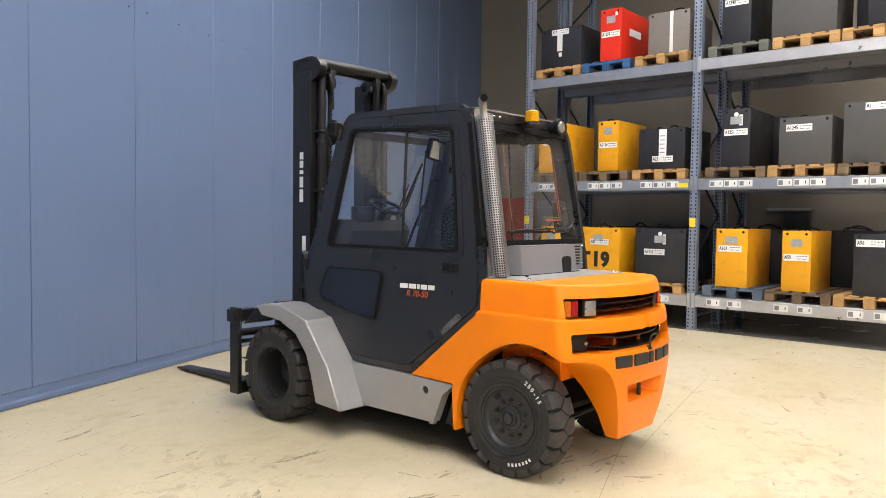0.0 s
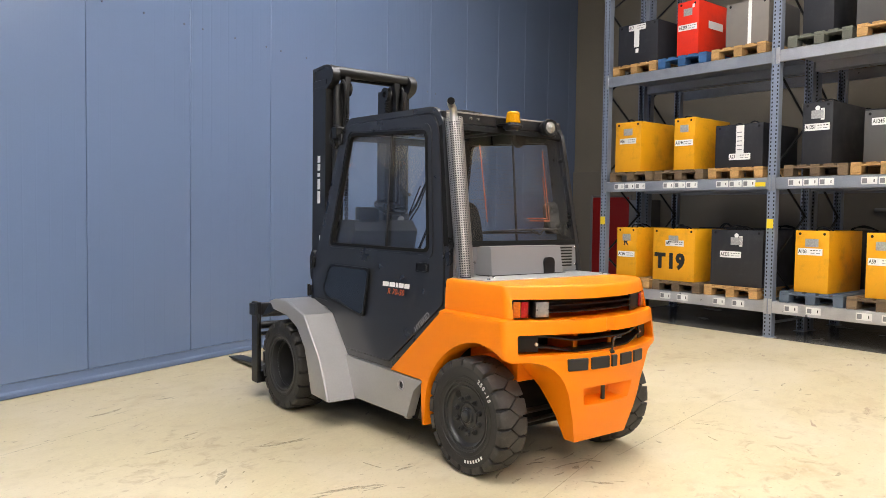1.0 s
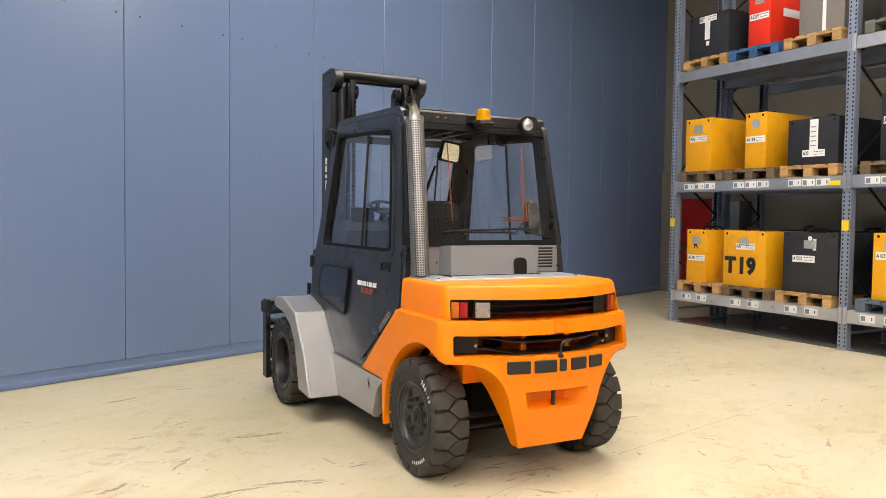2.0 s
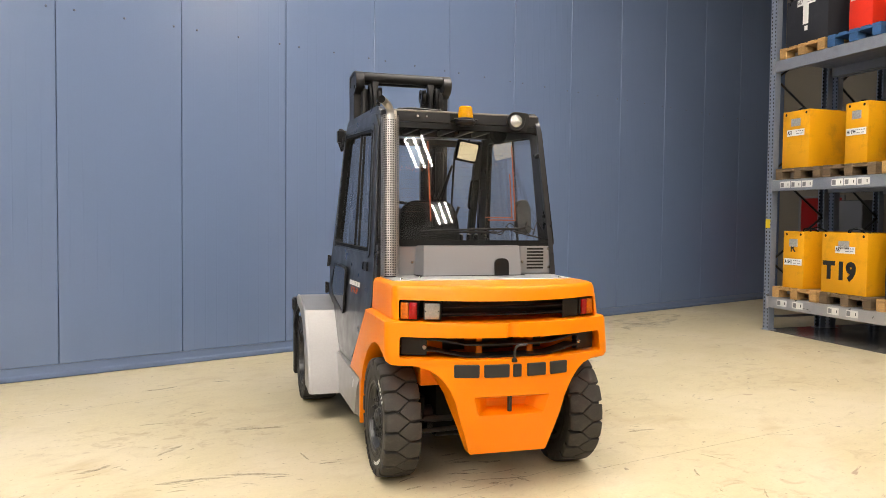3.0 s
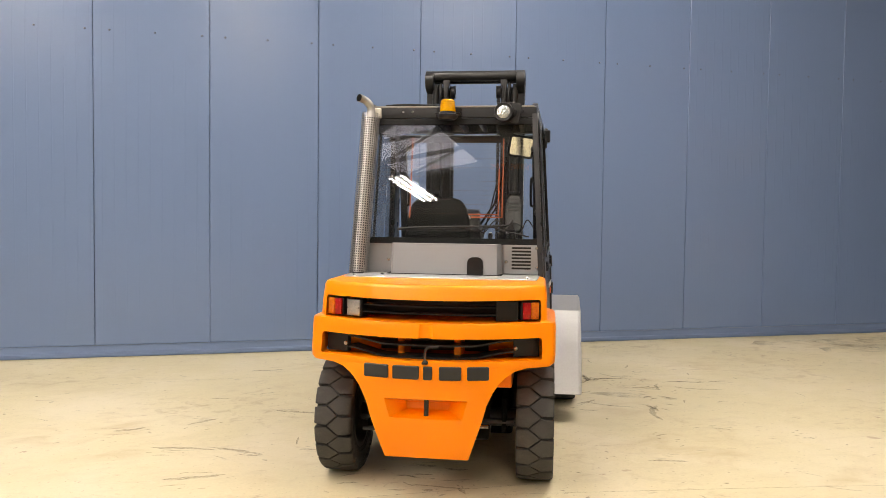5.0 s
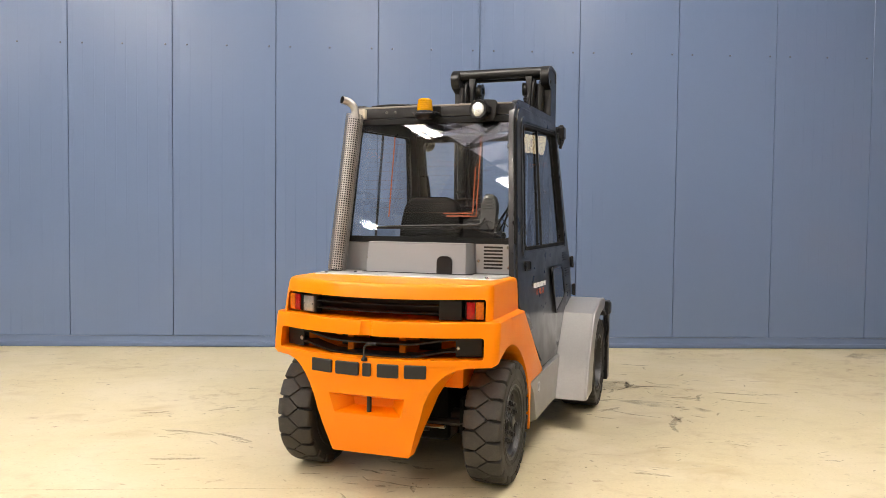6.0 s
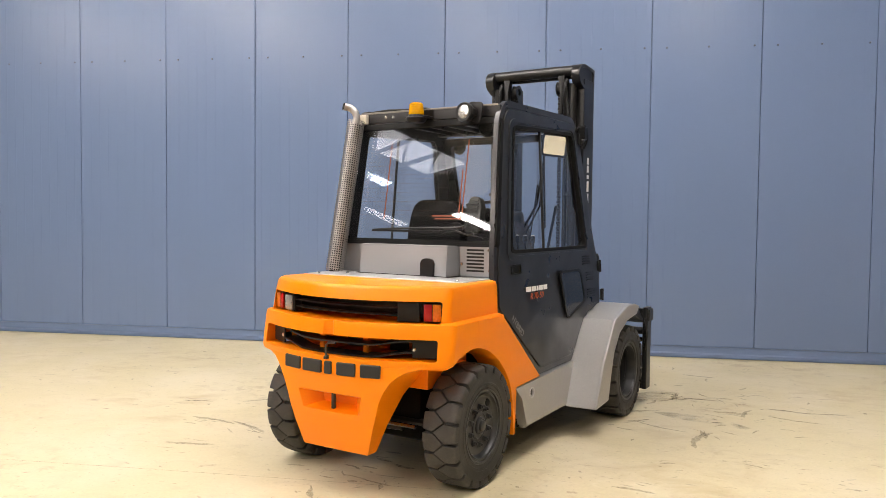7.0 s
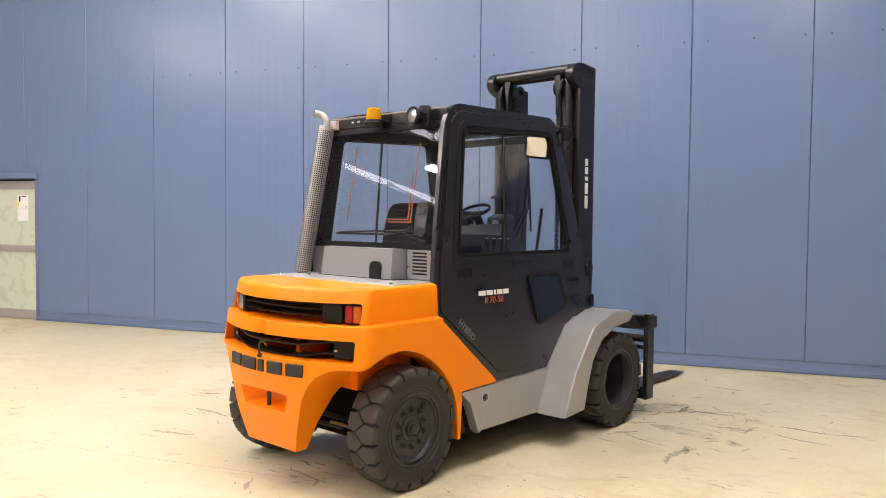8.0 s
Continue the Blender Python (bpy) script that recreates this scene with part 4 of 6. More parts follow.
curve = arc_points([(0.352, 0.27, 0), (0.338, 0.44, 0), (0.285, 0.575, 0), (0.175, 0.695, 0), (0.03, 0.785, 0), (-0.13, 0.822, 0), (-0.27, 0.80, 0), (-0.40, 0.735, 0), (-0.46, 0.68, 0)], 4)
arch = [(0.354, 0.10)] + [(p.x, p.y) for p in curve] + [(-0.50, 0.5), (-0.50, 0.1)]
slot1 = rounded([(-0.583, 0.970), (0.583, 0.970), (0.580, 1.086), (-0.580, 1.086)], 0.016, 3)
slot2 = rounded([(-0.592, 0.780), (0.592, 0.780), (0.588, 0.894), (-0.588, 0.894)], 0.016, 3)
hull = carve(hull, [prism(slot1, -0.9, -0.20, "y"), prism(slot2, -0.9, -0.20, "y"), moved(lathe([(0, 0.07), (0.042, 0.07), (0.042, -0.06), (0, -0.06)], "z", 24), pose(0, -0.579, 0.92)), prism(arch, 0.42, 0.9, "x"), prism(arch, -0.9, -0.42, "x")],
             [prism(flank, 0.50, 0.6605, "x"), prism(flank, -0.6605, -0.50, "x")])
soften(hull, 0.006, 2, 38)
keel_rows = [(0.257, 0.214, -0.493, -0.405, 0.0), (0.264, 0.222, -0.498, -0.40, 0.0), (0.40, 0.266, -0.532, -0.37, 0.12), (0.48, 0.293, -0.548, -0.335, 0.2), (0.555, 0.313, -0.561, -0.29, 0.27),
             (0.62, 0.343, -0.570, -0.24, 0.33), (0.665, 0.373, -0.575, -0.19, 0.38), (0.70, 0.408, -0.577, -0.15, 0.42), (0.727, 0.452, -0.577, -0.12, 0.45), (0.742, 0.51, -0.577, -0.10, 0.46), (0.75, 0.60, -0.576, -0.10, 0.46)]
keel = []
for z, w, yc, yf, k in keel_rows:
    xs = [-w + 2 * w * i / 12 for i in range(13)]
    keel.append((z, [(-w * 0.86, yf), (-w, yf - 0.02)] + [(x, yc + k * x * x) for x in xs] + [(w, yf - 0.02), (w * 0.86, yf)]))
keel = loft(keel)
pocket = bmesh.new()
pv = [[pocket.verts.new(p) for p in row] for row in (((-0.262, -0.62, 0.452), (0.262, -0.62, 0.452), (0.285, -0.62, 0.602), (-0.285, -0.62, 0.602)), ((-0.11, -0.455, 0.505), (0.11, -0.455, 0.505), (0.12, -0.455, 0.548), (-0.12, -0.455, 0.548)))]
pocket.faces.new(pv[0])
pocket.faces.new(pv[1])
for i in range(4):
    pocket.faces.new((pv[0][i], pv[0][(i + 1) % 4], pv[1][(i + 1) % 4], pv[1][i]))
bmesh.ops.recalc_face_normals(pocket, faces=pocket.faces)
keel = carve(keel, [pocket])
soften(keel, 0.005, 2, 38)
cw = part("counterweight", joined(hull, keel), ORANGE, TRUCK, "bowed orange cast counterweight with two slots")
part("tow_pin", tube([(0, -0.512, 0.487), (0, -0.512, 0.578)], 0.0125, 12), STEEL_DARK, cw, "dark steel tow pin")
part("tow_handle", tube(arc_points([(0, -0.575, 0.775), (0, -0.578, 0.83), (0.015, -0.58, 0.852), (0.04, -0.58, 0.856), (0.068, -0.58, 0.857)], 4), 0.0065, 8), STEEL_DARK, cw)
part("handle_boot", moved(lathe([(0.0, 0.012), (0.010, 0.010), (0.017, 0.002), (0.018, -0.008)], "z", 16), pose(0, -0.572, 0.775)), BLACK, cw)
# brand marks on the counterweight as plain slabs
for x0, x1 in ((-0.325, -0.19), (-0.168, -0.03), (-0.008, 0.038), (0.072, 0.185), (0.212, 0.325)):
    xm = (x0 + x1) / 2
    k = 0.46
    part("brand_mark", moved(prism(rounded([(x0 - xm, -0.034), (x1 - xm, -0.034), (x1 - xm, 0.034), (x0 - xm, 0.034)], 0.006, 2), -0.010, 0.012, "y", 0.003, 1),
         Matrix.Translation((xm, -0.577 + k * xm * xm, 0.722)) @ pose(0, 0, 0, 0, 0, math.degrees(math.atan(2 * k * xm)))), INK, cw, "dark grey raised slab")

# slot linings, louvres and lamps
part("grille_backing", box(-0.575, 0.575, -0.222, -0.202, 0.76, 1.10), BLACK, TRUCK)


def bow(x0, x1, z, deep, thick, yc, k, wave=0.0):
    """A louvre that follows the bowed rear."""
    n = 44
    rows = []
    for i in range(n + 1):
        x = x0 + (x1 - x0) * i / n
        y = yc + k * x * x
        zz = z - wave * min(1.0, max(0.0, (0.40 - abs(x)) / 0.16))
        rows.append([(x, y, zz), (x, y + deep, zz + 0.004), (x, y + deep, zz + 0.004 + thick), (x, y, zz + thick)])
    bm = bmesh.new()
    vs = [[bm.verts.new(p) for p in r] for r in rows]
    for a, b in zip(vs, vs[1:]):
        for j in range(4):
            bm.faces.new((a[j], a[(j + 1) % 4], b[(j + 1) % 4], b[j]))
    bm.faces.new(vs[0])
    bm.faces.new(vs[-1])
    bmesh.ops.recalc_face_normals(bm, faces=bm.faces)
    return bm


for z in (1.006, 1.044):
    part("louvre", bow(-0.36, 0.36, z, 0.05, 0.0045, -0.475, 0.45), BLACK, TRUCK, "black bowed louvre")
for z, wv in ((0.872, 0.026), (0.812, 0.030)):
    part("louvre", bow(-0.55, 0.55, z, 0.10, 0.009, -0.515, 0.5, wv), BLACK, TRUCK, "black kinked louvre")
for s in (-1, 1):
    part("grille_bracket", moved(box(-0.07, 0.07, -0.006, 0.006, -0.048, 0.05, 0.004, 1), Matrix.Translation((s * 0.505, -0.385, 0.838)) @ pose(0, 0, 0, 0, 0, s * 24)), BLACK, TRUCK)
    part("bolt", moved(lathe([(0, -0.006), (0.008, -0.006), (0.012, 0)], "y", 10), Matrix.Translation((s * 0.455, -0.416, 0.835)) @ pose(0, 0, 0, 0, 0, s * 24)), CHROME, TRUCK)
    for x in (0.15,):
        part("rib", box(s * x - 0.018, s * x + 0.018, -0.43, -0.20, 0.775, 0.89, 0.004, 1), ORANGE, TRUCK)
    part("slot_cheek", prism([(s * 0.44, -0.36), (s * 0.30, -0.23), (s * 0.46, -0.23)], 0.775, 0.89, "z"), ORANGE, TRUCK)
    a = -24 if s < 0 else 24
    lamp = part("tail_lamp", moved(box(-0.05, 0.05, -0.008, 0.05, -0.05, 0.05, 0.004, 1), Matrix.Translation((s * 0.522, -0.345, 1.027)) @ pose(0, 0, 0, 0, 0, a)), BLACK, TRUCK, "red and amber tail lamp")
    for x0, x1, m in ((-0.046, -0.001, ORANGE_LENS if s < 0 else RED_LENS), (0.001, 0.046, RED_LENS if s < 0 else ORANGE_LENS)):
        part("lens", moved(box(x0, x1, -0.022, -0.0085, -0.045, 0.045, 0.006, 2), Matrix.Translation((s * 0.522, -0.345, 1.027)) @ pose(0, 0, 0, 0, 0, a)), m, lamp)
RL = Matrix.Translation((-0.41, -0.405, 1.027)) @ pose(0, 0, 0, 0, 0, -19)
rl = part("reverse_lamp", moved(box(-0.048, 0.048, -0.004, 0.05, -0.049, 0.049, 0.005, 1), RL), BLACK, TRUCK, "clear reversing lamp in a black frame")
part("lens", moved(box(-0.041, 0.041, -0.014, -0.0045, -0.043, 0.043, 0.008, 2), RL), CLEAR_LENS, rl, "clear ribbed lens")
for x in (-0.035, 0.035):
    part("bolt", moved(lathe([(0, -0.017), (0.004, -0.017), (0.005, -0.0145)], "y", 8), RL @ pose(x, 0, 0)), STEEL_DARK, rl)
part("blank_plate", moved(box(-0.06, 0.06, -0.004, 0.006, -0.052, 0.052, 0.003, 1), Matrix.Translation((0.405, -0.398, 1.027)) @ pose(0, 0, 0, 0, 0, 19)), BLACK, TRUCK)
part("core", box(-0.43, 0.43, -0.24, 0.19, 0.585, 0.752, 0.01), ORANGE, TRUCK, "orange inner wall of the wheel arch")
# near-black colour stands in for the shade between the wheels
part("axle_frame", joined(box(-0.30, 0.30, -0.11, 0.19, 0.26, 0.584, 0.01), box(-0.40, -0.37, -0.12, 0.15, 0.30, 0.50, 0.006, 1), box(0.37, 0.40, -0.12, 0.15, 0.30, 0.50, 0.006, 1)), SHADE_BLACK, TRUCK)

# deck, rear covers
part("deck_plate", prism(rounded([(-0.555, -0.10), (0.555, -0.10), (0.575, 0.30), (-0.575, 0.30)], 0.02, 3), 1.150, 1.171, "z", 0.003, 1), SILVER, TRUCK, "flat silver deck plate")
part("rear_sill", prism([(-0.56, 1.171), (0.575, 1.171), (0.562, 1.362), (-0.55, 1.362)], 0.245, 0.30, "y", 0.006), SILVER_PLASTIC, TRUCK)
part("cover_seal", box(-0.348, 0.348, 0.1225, 0.2445, 1.1712, 1.1752), SEAL, TRUCK)
cover = part("engine_cover", loft([(1.1755, [(-0.345, 0.245), (-0.318, 0.124), (0.318, 0.124), (0.345, 0.245)]), (1.355, [(-0.338, 0.245), (-0.312, 0.147), (0.312, 0.147), (0.338, 0.245)])]), SILVER_PLASTIC, TRUCK, "silver-grey rear cover")
tab = rounded([(0.14, 1.172), (0.235, 1.172), (0.235, 1.28), (0.14, 1.28)], [0.002, 0.002, 0.044, 0.044], 6)
part("cover_latch", prism(tab, 0.117, 0.137, "y", 0.003, 1), BLACK, cover, "black rounded cover latch")
vent = part("vent_plate", prism([(0.352, 1.175), (0.574, 1.175), (0.564, 1.356), (0.350, 1.356)], 0.228, 0.246, "y", 0.004, 1), SILVER_PLASTIC, TRUCK)
for k in range(7):
    part("vent_slot", box(0.40, 0.515, 0.2262, 0.229, 1.205 + 0.0205 * k, 1.216 + 0.0205 * k), BLACK, vent)
for x, z in ((0.548, 1.335), (0.553, 1.215), (0.367, 1.25), (-0.36, 1.25)):
    part("bolt", moved(lathe([(0, -0.006), (0.007, -0.006), (0.010, 0)], "y", 10), pose(x, 0.227 if x > 0 else 0.244, z)), CHROME, TRUCK)
for x, y in ((-0.5, -0.055), (0.5, -0.055), (-0.36, 0.06)):
    part("bolt", moved(lathe([(0, 0.008), (0.008, 0.008), (0.012, 0)], "z", 8), pose(x, y, 1.171)), CHROME, TRUCK)

# exhaust with its perforated shield
ax0, ax1 = Vector((-0.525, 0.132, 1.172)), Vector((-0.492, 0.308, 2.150))
ez = (ax1 - ax0).normalized()
ex = Vector((1, 0, 0))
ex = (ex - ez * ex.dot(ez)).normalized()
ey = ez.cross(ex)
E_M = Matrix((ex, ey, ez)).transposed().to_4x4()
E_M.translation = ax0
hole = bmesh.new()
NA, NH, RAD, LEN = 24, 68, 0.056, (ax1 - ax0).length
ca = 2 * math.pi / NA
dz = LEN / NH
for i in range(NH):
    for j in range(NA):
        q = [(0, 0), (1, 0), (1, 1), (0, 1)]
        g = [(0.2, 0.2), (0.8, 0.2), (0.8, 0.8), (0.2, 0.8)]
        vo = [hole.verts.new((RAD * math.cos((j + u) * ca), RAD * math.sin((j + u) * ca), (i + v) * dz)) for u, v in q]
        vi = [hole.verts.new((RAD * math.cos((j + u) * ca), RAD * math.sin((j + u) * ca), (i + v) * dz)) for u, v in g]
        for k in range(4):
            hole.faces.new((vo[k], vo[(k + 1) % 4], vi[(k + 1) % 4], vi[k]))
part("exhaust_shield", moved(hole, E_M), STAINLESS, TRUCK, "perforated stainless exhaust shield")
pipe = part("exhaust_pipe", moved(joined(tube([(0, 0, -0.01), (0, 0, LEN - 0.02)], 0.036, 16)), E_M), BLACK, TRUCK, "dark exhaust pipe")
tip = arc_points([ax1 - ez * 0.06, ax1 + ez * 0.02, ax1 + Vector((-0.010, -0.002, 0.06)), ax1 + Vector((-0.036, -0.014, 0.086)), ax1 + Vector((-0.064, -0.050, 0.096))], 6)
part("tail_pipe", tube(tip, 0.024, 16), STAINLESS, pipe, "bent polished tail pipe")
dirn = (tip[-1] - tip[-2]).normalized()
# black disc over the closed pipe end gives the dark opening
part("pipe_mouth", tube([tip[-1] - dirn * 0.002, tip[-1] + dirn * 0.003], 0.0234, 16), SHADE_BLACK, pipe)
part("shield_bracket", moved(box(-0.03, 0.03, 0.0, 0.06, -0.03, 0.03, 0.004, 1), Matrix.Translation((-0.47, 0.345, 2.165))), mat("cream_bracket", (0.62, 0.58, 0.5), 0.5), TRUCK, "cream painted bracket")

# cab shell
SIDE = [(0.20, 0.975), (0.205, 1.22), (0.28, 1.72), (0.345, 2.12), (0.43, 2.237), (1.46, 2.247), (1.565, 2.13), (1.80, 1.32), (1.87, 1.18), (1.88, 0.855), (1.63, 0.845), (1.345, 0.53), (0.765, 0.522)]
RR = [0.02, 0.2, 0.2, 0.06, 0.07, 0.05, 0.08, 0.1, 0.05, 0.02, 0.03, 0.03, 0.03]
frame_out = rounded(SIDE, RR)
frame_in = rounded(inset(SIDE, 0.042), RR)
both("side_frame", lambda: lean(ring(frame_out, frame_in, 0.612, 0.643)), CHARCOAL, label="charcoal cab side frame")
WIN = [(0.415, 1.325), (0.505, 2.078), (1.405, 2.118), (1.588, 1.325)]
LOWL = [(1.10, 0.835), (1.045, 1.160), (1.585, 1.160), (1.665, 0.985), (1.62, 0.925)]
LOWR = [(1.205, 0.840), (1.085, 1.160), (1.45, 1.160), (1.535, 0.94)]
for s in (1, -1):
    body = carve(prism(rounded(inset(SIDE, 0.046), RR), 0.614, 0.652, "x"), [prism(rounded(WIN, 0.045), 0.4, 0.8, "x")])
    soften(body, 0.006, 2, 38)
    mv = (lambda bm: lean(moved(bm, FLIP))) if s < 0 else lean
    d = part("cab_door", mv(body), CHARCOAL, TRUCK, "charcoal steel cab door with a large window")
    part("window_surround", mv(ring(rounded(inset(WIN, -0.055), 0.07), rounded(inset(WIN, -0.028), 0.06), 0.640, 0.659)), CHARCOAL, d)
    part("gasket", mv(ring(rounded(inset(WIN, -0.014), 0.05), rounded(inset(WIN, 0.006), 0.045), 0.630, 0.658)), SEAL, d, "black rubber window seal")
    pane = part("window_pane", mv(prism(rounded(inset(WIN, 0.002), 0.045), 0.626, 0.631, "x")), PANE, d, "clear side window")
    pane.visible_shadow = False
    part("sliding_bar", mv(prism([(0.875, 1.328), (0.89, 1.328), (0.905, 2.092), (0.89, 2.092)], 0.620, 0.636, "x", 0.003, 1)), BLACK, d)
    low = LOWL if s < 0 else LOWR
    part("gasket", mv(ring(rounded(inset(low, -0.012), 0.05), rounded(inset(low, 0.004), 0.045), 0.648, 0.658)), BLACK, d)
    part("lower_pane", mv(prism(rounded(low, 0.045), 0.648, 0.6545, "x")), PANE_DARK, d, "smoked lower window")
    hp = part("door_handle", mv(ring(rounded([(0.395, 1.185), (0.515, 1.185), (0.515, 1.245), (0.395, 1.245)], 0.012), rounded([(0.402, 1.191), (0.508, 1.191), (0.508, 1.239), (0.402, 1.239)], 0.01), 0.648, 0.660)), BLACK, d)
    part("latch", mv(joined(box(0.648, 0.6535, 0.403, 0.507, 1.192, 1.238), box(0.650, 0.659, 0.41, 0.445, 1.197, 1.233, 0.004, 1))), BLACK, hp)
    # pale maker's mark as plain slabs, type number, word along the diagonal
    for y0, y1 in ((0.795, 0.86), (0.725, 0.785), (0.695, 0.715), (0.635, 0.685), (0.573, 0.625)):
        part("brand_mark", mv(prism([(y0, 1.068), (y1, 1.068), (y1, 1.098), (y0, 1.098)] if s < 0 else [(1.435 - y1, 1.068), (1.435 - y0, 1.068), (1.435 - y0, 1.098), (1.435 - y1, 1.098)], 0.652, 0.6535, "x")), WHITE, d)
    txt = lettering("R 70-50", 0.056, 0.0007, shear=0.2, wide=1.0)
    turn = pose(0, 0, 0, 90, 0, 90) if s > 0 else pose(0, 0, 0, 90, 0, -90)
    part("type_number", lean(moved(txt, Matrix.Translation((s * 0.6528, 0.715, 1.035)) @ turn)), RED_PRINT, d, "red-orange type number")
    txt = lettering("HYBRID", 0.056, 0.0007, wide=0.95)
    ang = -41 if s > 0 else 41
    part("word_mark", lean(moved(txt, Matrix.Translation((s * 0.6528, 0.468 if s > 0 else 0.435, 0.868)) @ turn @ pose(0, 0, 0, 0, 0, ang))), GREY_PRINT, d, "pale grey lettering")
    for y, z in ((1.545, 2.10), (1.89, 0.95), (1.85, 1.17)):
        part("hinge", mv(joined(box(0.648, 0.668, y - 0.03, y + 0.012, z - 0.04, z + 0.04, 0.004, 1), moved(lathe([(0, 0.045), (0.011, 0.045), (0.011, -0.045), (0, -0.045)], "z", 10), pose(0.664, y - 0.008, z)))), BLACK, d)
    if s > 0:
        for y, z in ((1.58, 1.225), (1.645, 1.105), (1.66, 0.98)):
            for k in range(4):
                part("vent_slot", mv(moved(box(0.651, 0.6565, -0.075, 0.075, -0.004, 0.004, 0.002, 1), Matrix.Translation((0, y, z + 0.018 * (k - 1.5))) @ pose(0, 0, 0, 0))), BLACK, d)
    part("grab_handle", tube(arc_points([(s * 0.545, 1.60, 1.83), (s * 0.50, 1.63, 1.83), (s * 0.488, 1.635, 1.80), (s * 0.488, 1.69, 1.64), (s * 0.50, 1.695, 1.61), (s * 0.545, 1.70, 1.61)], 5), 0.011, 8), BLACK, TRUCK)

# rear window wall of the cab
PW = [(-0.565, 1.372), (0.570, 1.372), (0.528, 2.118), (-0.522, 2.118)]
tilt = math.degrees(math.atan2(0.134, 0.755))


def on_pane(bm):
    """From an upright drawing at y = 0 to the leaning rear window."""
    return moved(bm, Matrix.Translation((0, 0.242, 1.372)) @ pose(0, 0, 0, -tilt) @ Matrix.Translation((0, 0, -1.372)))


part("rear_window_frame", on_pane(ring(rounded(inset(PW, -0.022), 0.03), rounded(inset(PW, 0.004), 0.035), -0.010, 0.05, "y")), SEAL, TRUCK)
part("gasket", on_pane(ring(rounded(inset(PW, 0.002), 0.035), rounded(inset(PW, 0.014), 0.03), -0.012, 0.012, "y")), SEAL, TRUCK, "black rubber window seal")
rp = part("rear_window", on_pane(prism(rounded(inset(PW, 0.004), 0.03), 0.0, 0.005, "y")), PANE, TRUCK, "heated rear window with wiper")
rp.visible_shadow = False
for pts in ([(-0.235, 1.515), (-0.235, 2.02)], [(0.335, 1.52), (0.335, 2.01)], [(0.312, 1.535), (0.312, 1.82)], [(0.335, 1.52), (0.15, 1.52)], [(0.312, 1.537), (0.13, 1.537)]):
    (xa, za), (xb, zb) = pts
    part("heater_strip", on_pane(box(min(xa, xb) - 0.004, max(xa, xb) + 0.004, 0.0055, 0.0068, min(za, zb) - 0.004, max(za, zb) + 0.004)), ORANGE_WIRE, rp, "orange-brown heater strip")
for k in range(17):
    z = 1.54 + 0.029 * k
    part("heater_wire", on_pane(box(-0.42, 0.40, 0.0055, 0.0060, z, z + 0.0008)), BROWN_WIRE, rp)
part("wiper_arm", on_pane(tube(arc_points([(0.40, -0.035, 1.50), (0.36, -0.04, 1.462), (0.15, -0.035, 1.455), (-0.18, -0.02, 1.448), (-0.30, -0.012, 1.44)], 4), 0.007, 6)), BLACK, TRUCK, "black wiper arm")
part("wiper_blade", on_pane(box(-0.31, 0.20, -0.012, -0.001, 1.432, 1.446, 0.003, 1)), BLACK, TRUCK)
part("wiper_motor", on_pane(joined(prism(rounded([(0.355, 1.44), (0.45, 1.44), (0.455, 1.60), (0.435, 1.66), (0.375, 1.66), (0.355, 1.6)], 0.02, 3), 0.02, 0.085, "y", 0.006), *[box(0.375, 0.435, 0.012, 0.02, 1.57 + 0.02 * k, 1.58 + 0.02 * k) for k in range(4)])), mat("grey_motor_casting", (0.016, 0.016, 0.0155), 0.6, vary=0.3), TRUCK, "grey ribbed wiper motor")
part("wiper_wire", on_pane(tube(arc_points([(0.10, -0.015, 1.46), (0.18, -0.02, 1.43), (0.27, -0.015, 1.455), (0.36, -0.02, 1.43), (0.5, -0.015, 1.40)], 5), 0.004, 6)), BLACK, TRUCK)
for k, (a, b, sag) in enumerate(((0.16, 0.36, 0.05), (0.28, 0.47, 0.035), (0.40, 0.53, 0.06))):
    part("wiper_wire", on_pane(tube(arc_points([(a, 0.02, 1.475), ((2 * a + b) / 3, 0.0, 1.475 - sag), ((a + 2 * b) / 3, 0.01, 1.47 + sag * 0.6), (b, 0.03, 1.46)], 6), 0.0035, 6)), BLACK, TRUCK)
for x, z in ((0.515, 1.95), (0.545, 1.55), (-0.51, 1.88), (-0.53, 1.55)):
    part("window_clamp", on_pane(moved(lathe([(0, -0.014), (0.012, -0.013), (0.016, -0.002), (0.016, 0.02), (0, 0.02)], "y", 14), pose(x, 0, z))), BLACK, TRUCK)
# roof
part("rear_rail", box(-0.535, 0.535, 0.375, 0.455, 2.135, 2.205, 0.01), CHARCOAL, TRUCK)
part("rail_strip", box(-0.50, 0.52, 0.372, 0.38, 2.199, 2.210, 0.003, 1), B_TAUPE, TRUCK, "thin dull grey strip along the rear roof edge")
part("front_rail", box(-0.555, 0.555, 1.40, 1.49, 2.155, 2.235, 0.012), CHARCOAL, TRUCK)
roof = part("roof_frame", joined(*[box(x - 0.016, x + 0.016, 0.45, 1.41, 2.16, 2.20, 0.005, 1) for x in (-0.42, -0.28, -0.14, 0, 0.14, 0.28, 0.42)]), CHARCOAL, TRUCK, "charcoal overhead guard bars")
part("roof_panel", box(-0.54, 0.54, 0.44, 1.42, 2.205, 2.215), PANE_DARK, TRUCK)
part("roof_hose", tube(arc_points([(-0.42, 0.41, 2.215), (-0.3, 0.43, 2.225), (-0.15, 0.45, 2.222), (-0.10, 0.55, 2.24), (-0.05, 0.7, 2.225)], 4), 0.008, 6), BLACK, TRUCK)
